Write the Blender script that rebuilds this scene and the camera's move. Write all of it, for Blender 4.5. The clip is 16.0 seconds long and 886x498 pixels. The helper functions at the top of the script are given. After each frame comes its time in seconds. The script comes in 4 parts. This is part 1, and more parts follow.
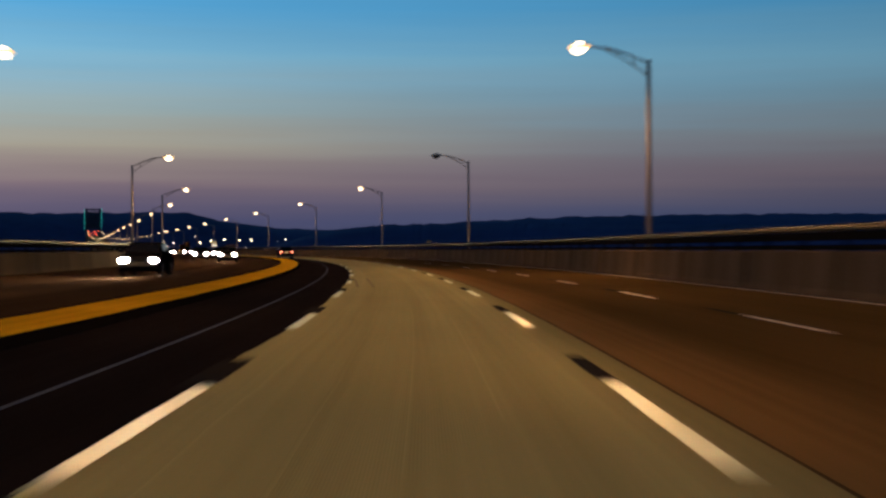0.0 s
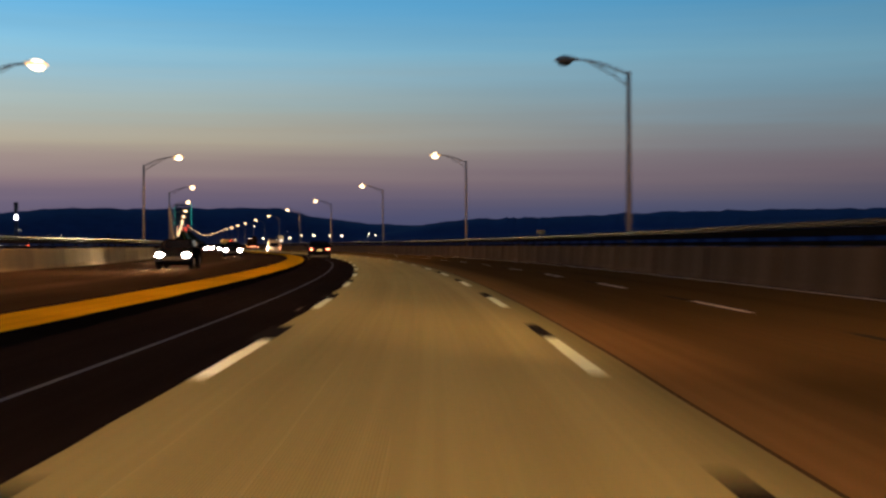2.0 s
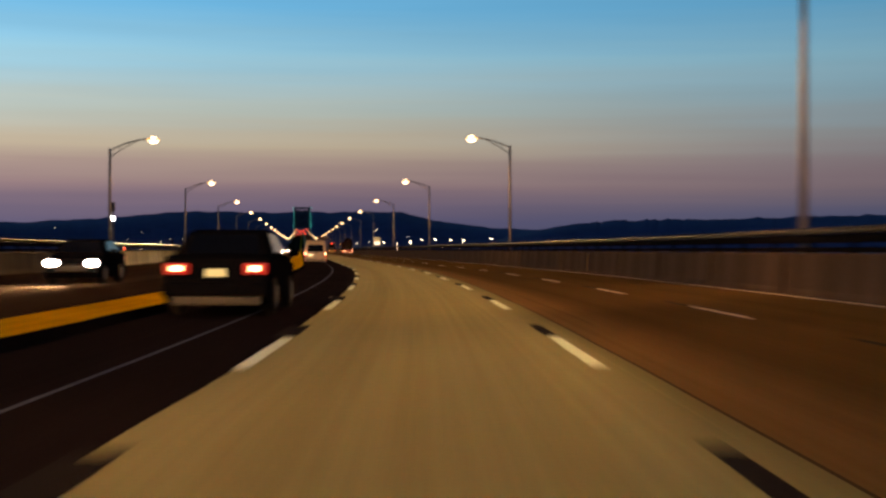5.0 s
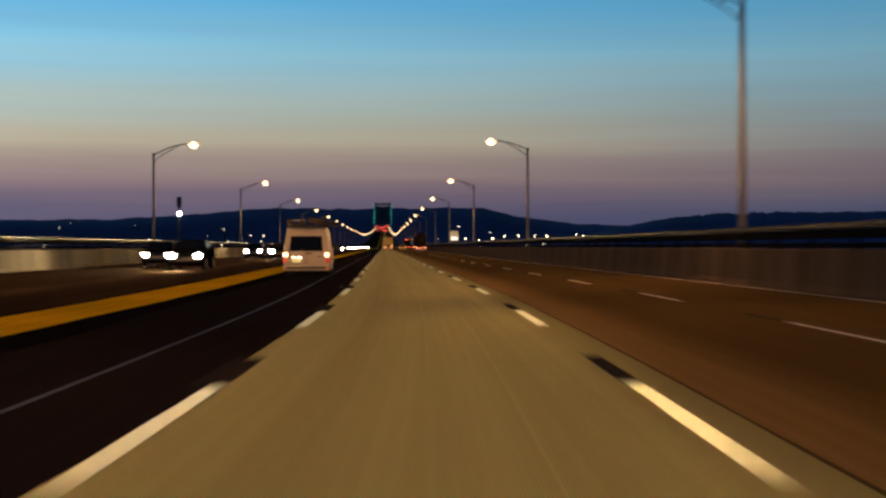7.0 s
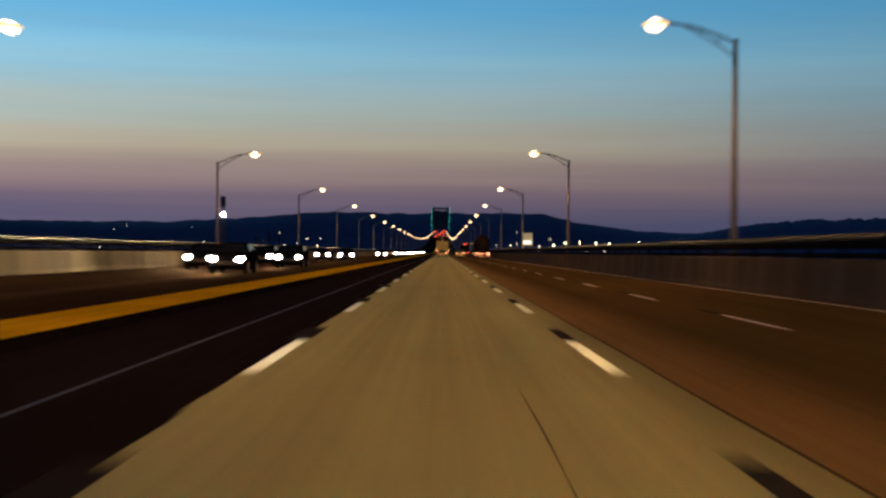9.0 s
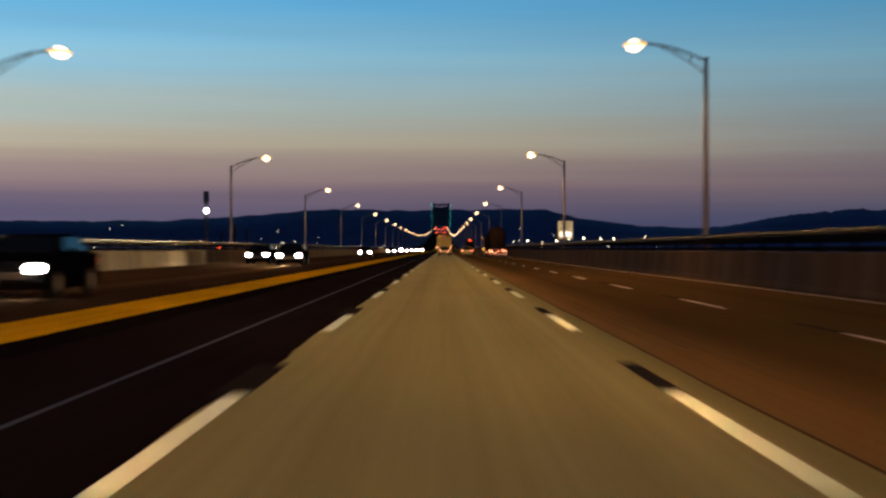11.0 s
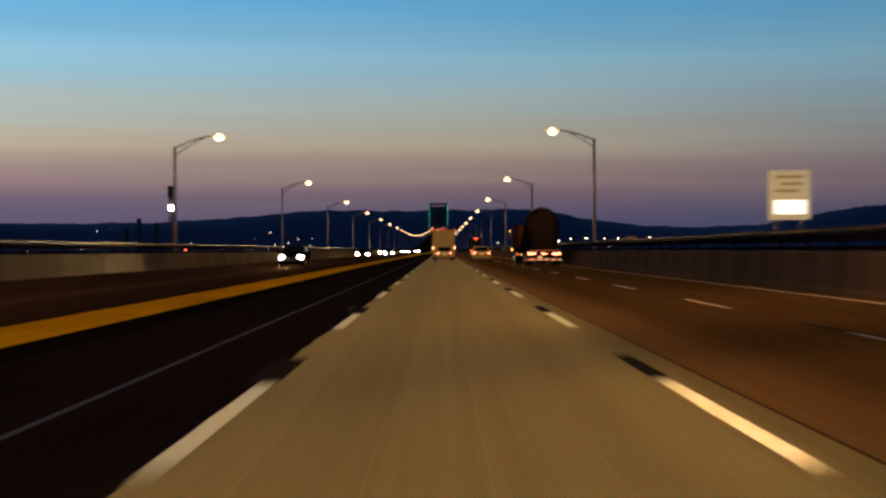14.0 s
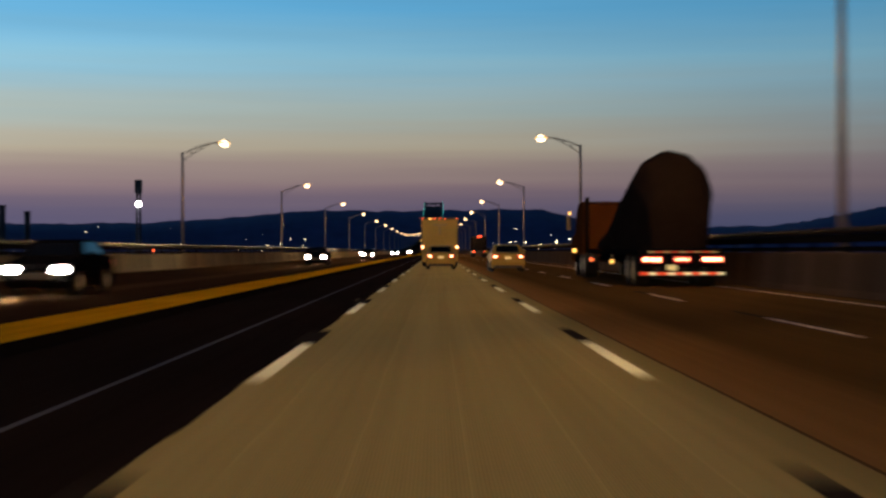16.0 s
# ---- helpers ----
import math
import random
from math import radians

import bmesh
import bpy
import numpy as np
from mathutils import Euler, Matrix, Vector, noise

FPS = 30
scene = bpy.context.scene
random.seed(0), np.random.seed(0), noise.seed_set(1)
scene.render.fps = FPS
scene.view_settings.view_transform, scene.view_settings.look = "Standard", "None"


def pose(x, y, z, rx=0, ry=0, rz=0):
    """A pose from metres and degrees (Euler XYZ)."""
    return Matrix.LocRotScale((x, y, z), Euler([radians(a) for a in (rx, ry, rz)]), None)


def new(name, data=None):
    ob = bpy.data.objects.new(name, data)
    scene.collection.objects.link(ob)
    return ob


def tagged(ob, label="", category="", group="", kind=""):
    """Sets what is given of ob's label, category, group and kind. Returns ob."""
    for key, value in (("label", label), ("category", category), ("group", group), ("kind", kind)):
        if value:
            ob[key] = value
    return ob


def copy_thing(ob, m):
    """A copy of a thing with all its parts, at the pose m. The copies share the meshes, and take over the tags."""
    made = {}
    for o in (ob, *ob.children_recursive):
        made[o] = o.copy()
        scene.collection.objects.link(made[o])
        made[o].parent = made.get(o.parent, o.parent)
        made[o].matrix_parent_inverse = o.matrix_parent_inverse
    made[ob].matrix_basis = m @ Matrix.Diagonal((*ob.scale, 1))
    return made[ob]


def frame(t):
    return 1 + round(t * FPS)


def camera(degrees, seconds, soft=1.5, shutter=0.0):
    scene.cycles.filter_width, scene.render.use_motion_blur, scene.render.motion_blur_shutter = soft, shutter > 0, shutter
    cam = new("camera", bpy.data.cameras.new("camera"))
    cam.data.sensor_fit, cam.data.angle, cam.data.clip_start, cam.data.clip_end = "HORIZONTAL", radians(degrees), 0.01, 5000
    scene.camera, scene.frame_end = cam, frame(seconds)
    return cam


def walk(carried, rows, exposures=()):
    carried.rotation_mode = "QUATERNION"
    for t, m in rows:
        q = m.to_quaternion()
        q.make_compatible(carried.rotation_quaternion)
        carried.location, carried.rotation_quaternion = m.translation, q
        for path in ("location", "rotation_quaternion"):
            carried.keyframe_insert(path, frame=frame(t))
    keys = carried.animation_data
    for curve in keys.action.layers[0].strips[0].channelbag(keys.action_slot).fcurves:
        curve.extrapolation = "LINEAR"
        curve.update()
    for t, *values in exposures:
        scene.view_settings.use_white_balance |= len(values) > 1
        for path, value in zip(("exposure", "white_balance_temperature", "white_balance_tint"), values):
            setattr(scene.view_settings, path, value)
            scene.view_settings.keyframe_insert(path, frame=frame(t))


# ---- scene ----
# ---------------------------------------------------------------- camera and drive
BEND = 0.00112            # curvature of the left-hand bend, 1/m
STATIONS = np.arange(-520.0, 2400.0, 1.0)
KAPPA = np.where(STATIONS < -13.0, BEND, np.where(STATIONS > 5.0, 0.0, BEND * (5.0 - STATIONS) / 18.0))
HEAD = np.cumsum(KAPPA)
HEAD -= HEAD[-1]
RX, RY = np.cumsum(-np.sin(HEAD)), np.cumsum(np.cos(HEAD))
I0 = int(np.searchsorted(STATIONS, 400.0))
RX, RY = RX - RX[I0], RY - RY[I0] + 400.0


def deck_z(s):
    """Height of the deck: level causeway, then a climb towards the main span."""
    return 0.0 if s < 800 else 22.0 * ((s - 800) / 1300.0) ** 1.4


def heading(s):
    return float(np.interp(s, STATIONS, HEAD))


def road(s, off, z=0.0):
    """World point at station s, lateral offset off (to the right), height z over the deck."""
    a = heading(s)
    return Vector((float(np.interp(s, STATIONS, RX)) + off * math.cos(a),
                   float(np.interp(s, STATIONS, RY)) + off * math.sin(a), z + deck_z(s)))


def road_pose(s, off, z=0.0, turn=0.0):
    p = road(s, off, z)
    return pose(p.x, p.y, p.z, 0, 0, math.degrees(heading(s)) + turn)


# seconds, station, lateral offset, eye height, yaw, pitch and roll in degrees
DRIVE = [
    (0.0, -238.00, 0.158, 1.104, -0.190, 0.001, -0.178),
    (0.5, -223.39, 0.208, 1.103, -0.126, -0.017, -0.141),
    (1.0, -209.88, 0.226, 1.100, -0.097, -0.037, -0.181),
    (1.5, -195.25, 0.262, 1.108, 0.007, -0.079, 0.018),
    (2.0, -181.87, 0.286, 1.103, 0.128, -0.172, -0.188),
    (2.5, -167.37, 0.269, 1.113, 0.201, -0.060, -0.023),
    (3.0, -153.82, 0.219, 1.104, 0.247, -0.147, 0.138),
    (3.5, -139.09, 0.222, 1.107, 0.226, -0.045, -0.015),
    (4.0, -125.33, 0.176, 1.105, 0.123, -0.018, 0.012),
    (4.5, -111.57, 0.131, 1.103, 0.034, 0.010, 0.039),
    (5.0, -97.81, 0.085, 1.100, -0.024, 0.037, 0.066),
    (5.5, -84.05, 0.039, 1.098, -0.054, 0.064, 0.094),
    (6.0, -70.29, -0.007, 1.096, -0.047, 0.092, 0.121),
    (6.5, -57.32, 0.018, 1.095, 0.044, -0.067, 0.109),
    (7.0, -42.90, 0.048, 1.104, -0.044, -0.114, -0.077),
    (7.5, -29.76, 0.038, 1.100, -0.104, -0.145, 0.216),
    (8.0, -15.42, 0.044, 1.105, -0.136, -0.041, 0.357),
    (8.5, -2.14, 0.081, 1.101, -0.063, 0.026, 0.346),
    (9.0, 12.03, 0.028, 1.106, -0.040, 0.119, 0.599),
    (9.5, 25.81, -0.012, 1.105, -0.015, 0.088, 0.464),
    (10.0, 39.60, -0.052, 1.104, 0.000, 0.057, 0.329),
    (10.5, 53.38, -0.092, 1.103, 0.003, 0.027, 0.194),
    (11.0, 67.17, -0.132, 1.102, -0.008, -0.004, 0.058),
    (11.5, 80.95, -0.172, 1.100, -0.037, -0.035, -0.077),
    (12.0, 95.77, -0.198, 1.102, -0.083, 0.091, -0.187),
    (12.5, 109.29, -0.156, 1.097, 0.005, 0.016, -0.263),
    (13.0, 123.63, -0.181, 1.107, -0.006, -0.052, -0.483),
    (13.5, 136.77, -0.230, 1.097, -0.101, -0.137, -0.287),
    (14.0, 151.39, -0.232, 1.106, -0.110, 0.046, -0.240),
    (14.5, 164.51, -0.272, 1.102, -0.115, 0.051, -0.385),
    (15.0, 179.15, -0.251, 1.109, -0.202, -0.016, -0.327),
    (15.5, 192.63, -0.188, 1.101, -0.283, 0.120, -0.554),
    (16.0, 207.50, -0.156, 1.102, -0.313, 0.080, -0.199),
]
cam = camera(36.463, 16.0, soft=2.7, shutter=1.0)
rows = []
for t, s, lat, eye, yaw, pitch, roll in DRIVE:
    p = road(s, lat, eye)
    rows.append((t, pose(p.x, p.y, p.z, 90 + pitch, 0, math.degrees(heading(s)) + yaw) @ pose(0, 0, 0, 0, 0, roll)))
walk(cam, rows, [(0.0, 0.03, 6200, 10), (1.0, 0.09, 6600, 11), (2.0, 0.18, 6600, 11), (3.5, 0.27, 6800, 12), (6.0, 0.28, 7350, 16), (7.0, 0.10, 6800, 9), (7.8, 0.02, 6850, 13),
                 (9.0, 0.02, 6700, 11), (11.5, 0.01, 6800, 12), (12.5, 0.01, 7050, 15), (13.5, 0.01, 6950, 14), (14.5, 0.0, 7100, 16), (15.0, 0.0, 6750, 12), (16.0, 0.0, 6750, 11)])

# ---------------------------------------------------------------- dusk sky
world = bpy.data.worlds.new("dusk")
scene.world = world
world.use_nodes = True
wn, wl = world.node_tree.nodes, world.node_tree.links
wn.clear()
out, bg = wn.new("ShaderNodeOutputWorld"), wn.new("ShaderNodeBackground")
co, sep, ramp = wn.new("ShaderNodeTexCoord"), wn.new("ShaderNodeSeparateXYZ"), wn.new("ShaderNodeValToRGB")
SKY = [(0.0, 64, 65, 93), (0.022, 70, 68, 93), (0.038, 92, 81, 95), (0.05, 112, 96, 101), (0.063, 128, 115, 110),
       (0.079, 145, 138, 123), (0.102, 136, 149, 147), (0.14, 109, 155, 177), (0.18, 77, 142, 181),
       (0.26, 50, 104, 148), (0.4, 30, 64, 96), (0.7, 21, 45, 68), (1.0, 18, 38, 58)]


def lin(r, g, b):
    return tuple(((c / 255 + 0.055) / 1.055) ** 2.4 if c > 10 else c / 255 / 12.92 for c in (r, g, b))


SKY_RIGHT = [(0.0, 62, 72, 102), (0.02, 66, 73, 102), (0.033, 84, 82, 102), (0.048, 106, 95, 104), (0.068, 112, 107, 114), (0.085, 117, 125, 131), (0.105, 114, 141, 155)] + SKY[7:]


def fill_ramp(node, stops):
    while len(node.color_ramp.elements) < len(stops):
        node.color_ramp.elements.new(0.5)
    for el, (pos, r, g, b) in zip(node.color_ramp.elements, stops):
        el.position = pos
    for el, (pos, r, g, b) in zip(node.color_ramp.elements, stops):
        el.color = (*lin(r, g, b), 1)


fill_ramp(ramp, SKY)
cool = wn.new("ShaderNodeValToRGB")
fill_ramp(cool, SKY_RIGHT)
wl.new(co.outputs["Generated"], sep.inputs[0])
streak, wmap = wn.new("ShaderNodeTexNoise"), wn.new("ShaderNodeMapping")
wmap.inputs["Scale"].default_value = (1.2, 1.2, 34)
streak.inputs["Scale"].default_value, streak.inputs["Detail"].default_value = 1.6, 3
wl.new(co.outputs["Generated"], wmap.inputs[0])
wl.new(wmap.outputs[0], streak.inputs["Vector"])
wob = wn.new("ShaderNodeMath")
wob.operation = "MULTIPLY_ADD"
wob.inputs[1].default_value, wob.inputs[2].default_value = 0.028, -0.014
wl.new(streak.outputs["Fac"], wob.inputs[0])
add = wn.new("ShaderNodeMath")
add.operation = "ADD"
wl.new(sep.outputs["Z"], add.inputs[0])
wl.new(wob.outputs[0], add.inputs[1])
wl.new(add.outputs[0], ramp.inputs[0])
wl.new(add.outputs[0], cool.inputs[0])
turn_cool = wn.new("ShaderNodeMapRange")
turn_cool.interpolation_type = "SMOOTHSTEP"
turn_cool.inputs["From Min"].default_value, turn_cool.inputs["From Max"].default_value = 0.0, 0.45
wl.new(sep.outputs["X"], turn_cool.inputs["Value"])
blend = wn.new("ShaderNodeMix")
blend.data_type = "RGBA"
wl.new(turn_cool.outputs[0], blend.inputs["Factor"])
wl.new(ramp.outputs[0], blend.inputs[6])
wl.new(cool.outputs[0], blend.inputs[7])
wl.new(blend.outputs[2], bg.inputs[0])
# thin veils of cloud
veil, vmap, vrange, vmul = wn.new("ShaderNodeTexNoise"), wn.new("ShaderNodeMapping"), wn.new("ShaderNodeMapRange"), wn.new("ShaderNodeMath")
vmap.inputs["Scale"].default_value = (2.4, 2.4, 48)
veil.inputs["Scale"].default_value, veil.inputs["Detail"].default_value = 1.0, 5
vrange.inputs["From Min"].default_value, vrange.inputs["From Max"].default_value = 0.3, 0.7
vrange.inputs["To Min"].default_value, vrange.inputs["To Max"].default_value = 0.955, 1.045
vmul.operation = "MULTIPLY"
wl.new(co.outputs["Generated"], vmap.inputs[0])
wl.new(vmap.outputs[0], veil.inputs["Vector"])
wl.new(veil.outputs["Fac"], vrange.inputs["Value"])
# the afterglow is stronger to the left of the road and fades round to the right
glow_side = wn.new("ShaderNodeMapRange")
glow_side.inputs["From Min"].default_value, glow_side.inputs["From Max"].default_value = -0.5, 0.65
glow_side.inputs["To Min"].default_value, glow_side.inputs["To Max"].default_value = 1.85, 0.72
wl.new(sep.outputs["X"], glow_side.inputs["Value"])
wl.new(glow_side.outputs[0], vmul.inputs[0])
wl.new(vrange.outputs[0], vmul.inputs[1])
wl.new(vmul.outputs[0], bg.inputs[1])
wl.new(bg.outputs[0], out.inputs[0])

# ---------------------------------------------------------------- materials


def base_mat(name):
    m = bpy.data.materials.new(name)
    m.use_nodes = True
    return m, m.node_tree.nodes, m.node_tree.links, m.node_tree.nodes["Principled BSDF"]


def surface(name, col, rough=0.6, metal=0.0, vary=0.2, scale=3.0, bump=0.0, fine=60.0, coords="Object", stretch=(1, 1, 1), coat=0.0, spec=0.3):
    """Colour broken up by a broad and a fine noise, roughness with it, and a little relief."""
    m, n, l, b = base_mat(name)
    tc, mp = n.new("ShaderNodeTexCoord"), n.new("ShaderNodeMapping")
    mp.inputs["Scale"].default_value = stretch
    l.new(tc.outputs[coords], mp.inputs[0])
    n1, n2 = n.new("ShaderNodeTexNoise"), n.new("ShaderNodeTexNoise")
    n1.inputs["Scale"].default_value, n1.inputs["Detail"].default_value = scale, 5
    n2.inputs["Scale"].default_value, n2.inputs["Detail"].default_value = fine, 3
    l.new(mp.outputs[0], n1.inputs["Vector"])
    l.new(tc.outputs[coords], n2.inputs["Vector"])
    mix = n.new("ShaderNodeMath")
    mix.operation = "ADD"
    l.new(n1.outputs["Fac"], mix.inputs[0])
    l.new(n2.outputs["Fac"], mix.inputs[1])
    mr = n.new("ShaderNodeMapRange")
    mr.inputs["From Min"].default_value, mr.inputs["From Max"].default_value = 0.6, 1.4
    mr.inputs["To Min"].default_value, mr.inputs["To Max"].default_value = 1 - vary, 1 + vary
    l.new(mix.outputs[0], mr.inputs["Value"])
    hs = n.new("ShaderNodeHueSaturation")
    hs.inputs["Color"].default_value = (*col, 1)
    l.new(mr.outputs[0], hs.inputs["Value"])
    l.new(hs.outputs[0], b.inputs["Base Color"])
    b.inputs["Roughness"].default_value, b.inputs["Metallic"].default_value = rough, metal
    b.inputs["Coat Weight"].default_value = coat
    b.inputs["Specular IOR Level"].default_value = spec
    if bump:
        bu = n.new("ShaderNodeBump")
        bu.inputs["Strength"].default_value, bu.inputs["Distance"].default_value = bump, 0.01
        l.new(mix.outputs[0], bu.inputs["Height"])
        l.new(bu.outputs[0], b.inputs["Normal"])
    return m


def pavement(name, col, rough, streaks, vary, bands=(), grooves=0.0, spec=0.0):
    """Road surface in road coordinates (u across, v along): streaks and bands (wheel tracks, painted light) along the
    lane, patches, grain.
    """
    m, n, l, b = base_mat(name)
    uv = n.new("ShaderNodeUVMap")
    uv.uv_map = "road"

    def noise_at(sx, sy, detail):
        mp, t = n.new("ShaderNodeMapping"), n.new("ShaderNodeTexNoise")
        mp.inputs["Scale"].default_value = (sx, sy, 1)
        t.inputs["Scale"].default_value, t.inputs["Detail"].default_value = 1.0, detail
        l.new(uv.outputs[0], mp.inputs[0])
        l.new(mp.outputs[0], t.inputs["Vector"])
        return t.outputs["Fac"]

    def math_node(op, a, c):
        k = n.new("ShaderNodeMath")
        k.operation = op
        for i, v in enumerate((a, c)):
            if isinstance(v, (int, float)):
                k.inputs[i].default_value = v
            else:
                l.new(v, k.inputs[i])
        return k.outputs[0]

    fine_streak, broad_streak = noise_at(9.0, 0.05, 3), noise_at(1.6, 0.012, 2)
    patch, grain = noise_at(0.5, 0.16, 5), noise_at(45.0, 30.0, 2)
    total = math_node("ADD", math_node("MULTIPLY", math_node("ADD", fine_streak, broad_streak), streaks),
                      math_node("ADD", math_node("MULTIPLY", patch, vary), math_node("MULTIPLY", grain, vary)))
    value = math_node("ADD", total, 1 - streaks - vary)
    sx = n.new("ShaderNodeSeparateXYZ")
    l.new(uv.outputs[0], sx.inputs[0])
    for centre, width, dark in bands:
        d = math_node("ABSOLUTE", math_node("SUBTRACT", sx.outputs["X"], centre), 0)
        mr = n.new("ShaderNodeMapRange")
        mr.interpolation_type = "SMOOTHSTEP"
        mr.inputs["From Min"].default_value, mr.inputs["From Max"].default_value = 0.0, width
        mr.inputs["To Min"].default_value, mr.inputs["To Max"].default_value = 1 - dark, 1.0
        l.new(d, mr.inputs["Value"])
        value = math_node("MULTIPLY", value, mr.outputs[0])
    if grooves:  # saw-cut grooves along the lane, worn away in patches
        wave = math_node("SINE", math_node("MULTIPLY", sx.outputs["X"], 2 * math.pi / 0.02), 0)
        worn = math_node("MULTIPLY", math_node("GREATER_THAN", noise_at(0.35, 0.03, 2), 0.53), grooves)
        value = math_node("MULTIPLY", value, math_node("ADD", math_node("MULTIPLY", wave, worn), 1.0))
        seam = math_node("LESS_THAN", math_node("FRACT", math_node("MULTIPLY", sx.outputs["X"], 1.64), 0), 0.03)  # uncut seam between two passes of the saw
        value = math_node("MULTIPLY", value, math_node("ADD", math_node("MULTIPLY", seam, math_node("MULTIPLY", worn, 1.5)), 1.0))
    hs = n.new("ShaderNodeHueSaturation")
    hs.inputs["Color"].default_value = (*col, 1)
    l.new(value, hs.inputs["Value"])
    l.new(hs.outputs[0], b.inputs["Base Color"])
    b.inputs["Roughness"].default_value = rough
    b.inputs["Specular IOR Level"].default_value = spec
    bu = n.new("ShaderNodeBump")
    bu.inputs["Strength"].default_value, bu.inputs["Distance"].default_value = 0.25, 0.004
    l.new(math_node("ADD", grain, fine_streak), bu.inputs["Height"])
    l.new(bu.outputs[0], b.inputs["Normal"])
    return m


def glow(name, col, strength):
    m, n, l, b = base_mat(name)
    b.inputs["Base Color"].default_value = (*[0.1 * c for c in col], 1)
    b.inputs["Emission Color"].default_value = (*col, 1)
    b.inputs["Emission Strength"].default_value = strength
    b.inputs["Roughness"].default_value = 0.3
    return m


def glass(name, col=(0.01, 0.012, 0.015), rough=0.05, spec=0.5):
    m, n, l, b = base_mat(name)
    b.inputs["Base Color"].default_value = (*col, 1)
    b.inputs["Roughness"].default_value = rough
    b.inputs["IOR"].default_value = 1.5
    b.inputs["Specular IOR Level"].default_value = spec
    return m


# headlamp light put into this lane's paler colour; last band paints its fade
CONCRETE_HEADLIT = pavement("headlit_concrete_lane", (0.305, 0.275, 0.122), 0.85, 0.28, 0.22, ((-0.75, 0.45, 0.1), (0.85, 0.45, 0.1), (0.05, 0.3, 0.06), (2.1, 0.9, 0.45)), grooves=0.07)
# same concrete beyond the headlamps, painted darker; last band paints their spill
CONCRETE_UNLIT = pavement("unlit_worn_concrete_lanes", (0.0565, 0.0345, 0.0136), 0.85, 0.4, 0.35, ((3.4, 0.5, 0.14), (6.9, 0.6, 0.14), (1.9, 1.9, -1.5)))
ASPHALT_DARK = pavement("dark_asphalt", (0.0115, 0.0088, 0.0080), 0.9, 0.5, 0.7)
# one broad band round offset -9.9 is paler
ASPHALT_BROWN = pavement("brown_asphalt", (0.021, 0.0135, 0.009), 0.85, 0.5, 0.4, ((-9.9, 1.1, -0.7),))
PAINT_WHITE = pavement("road_paint_white", (0.64, 0.73, 0.45), 0.6, 0.12, 0.22, spec=0.12)
PAINT_WORN = pavement("road_paint_worn", (0.55, 0.49, 0.40), 0.7, 0.3, 0.4)
PAINT_OLD = pavement("road_paint_old", (0.085, 0.068, 0.05), 0.7, 0.4, 0.5)
PAINT_FADED = pavement("road_paint_faded", (0.08, 0.092, 0.12), 0.6, 0.3, 0.3)
SKID = pavement("tyre_marked_concrete", (0.215, 0.19, 0.104), 0.85, 0.3, 0.3)
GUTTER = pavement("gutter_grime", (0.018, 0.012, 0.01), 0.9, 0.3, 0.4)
PAINT_BLACK = pavement("road_paint_black", (0.02, 0.018, 0.016), 0.6, 0.2, 0.2)
PAINT_YELLOW = pavement("kerb_paint_yellow", (0.40, 0.215, 0.008), 0.7, 0.4, 0.6)
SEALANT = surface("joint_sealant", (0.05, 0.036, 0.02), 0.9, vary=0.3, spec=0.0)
CONCRETE_WALL = surface("parapet_concrete", (0.057, 0.039, 0.027), 0.9, spec=0.0, vary=0.5, scale=1.1, bump=0.3, fine=25, stretch=(1, 1, 0.16))
# same concrete as the right wall, oncoming headlamp light painted in
WALL_HEADLIT = surface("headlit_parapet_concrete", (0.092, 0.071, 0.046), 0.9, spec=0.0, vary=0.4, scale=1.1, bump=0.3, fine=25, stretch=(1, 1, 0.16))
STEEL_RAIL = surface("weathered_galvanised_rail", (0.006, 0.005, 0.0045), 0.9, 0.0, spec=0.0, vary=0.25, scale=2.0, fine=30)
# lighter copy of the rail steel, lamp light put into the top rail
RAIL_TOP = surface("lamplit_handrail_steel", (0.0085, 0.0062, 0.0045), 0.8, 0.0, spec=0.05, vary=0.25, scale=2.0, fine=30)
STEEL_POLE = surface("galvanised_pole", (0.2, 0.17, 0.155), 0.7, 0.0, spec=0.1, vary=0.15, scale=2.0, fine=30)
HEAD_GREY = surface("lamp_head_grey", (0.25, 0.24, 0.23), 0.5, 0.3, vary=0.1)
LENS_LIT = glow("lamp_lens_lit", (1.0, 0.70, 0.40), 6.0)
HALO_RIM = glow("lamp_halo_rim", (1.0, 0.56, 0.20), 1.7)
LENS_OFF = glass("lamp_lens_dark", (0.06, 0.06, 0.06), 0.2)
# near-black colour paints the shade on the upright kerb face
KERB_DARK = surface("shaded_kerb_face", (0.008, 0.0065, 0.006), 0.9, vary=0.3, spec=0.0)

# ---------------------------------------------------------------- building helpers


def mesh_ob(name, bm, material, smooth=False):
    me = bpy.data.meshes.new(name)
    bm.to_mesh(me)
    bm.free()
    for p in me.polygons:
        p.use_smooth = smooth
    if material:
        me.materials.append(material)
    return new(name, me)


def part(name, bm, material, parent, label="", smooth=False):
    ob = mesh_ob(name, bm, material, smooth)
    ob.parent = parent
    return tagged(ob, label)


def thing(name, label, category, group="", kind="", at=None):
    ob = tagged(new(name), label, category, group, kind)
    ob.empty_display_size = 0.2
    if at is not None:
        ob.matrix_basis = at
    return ob


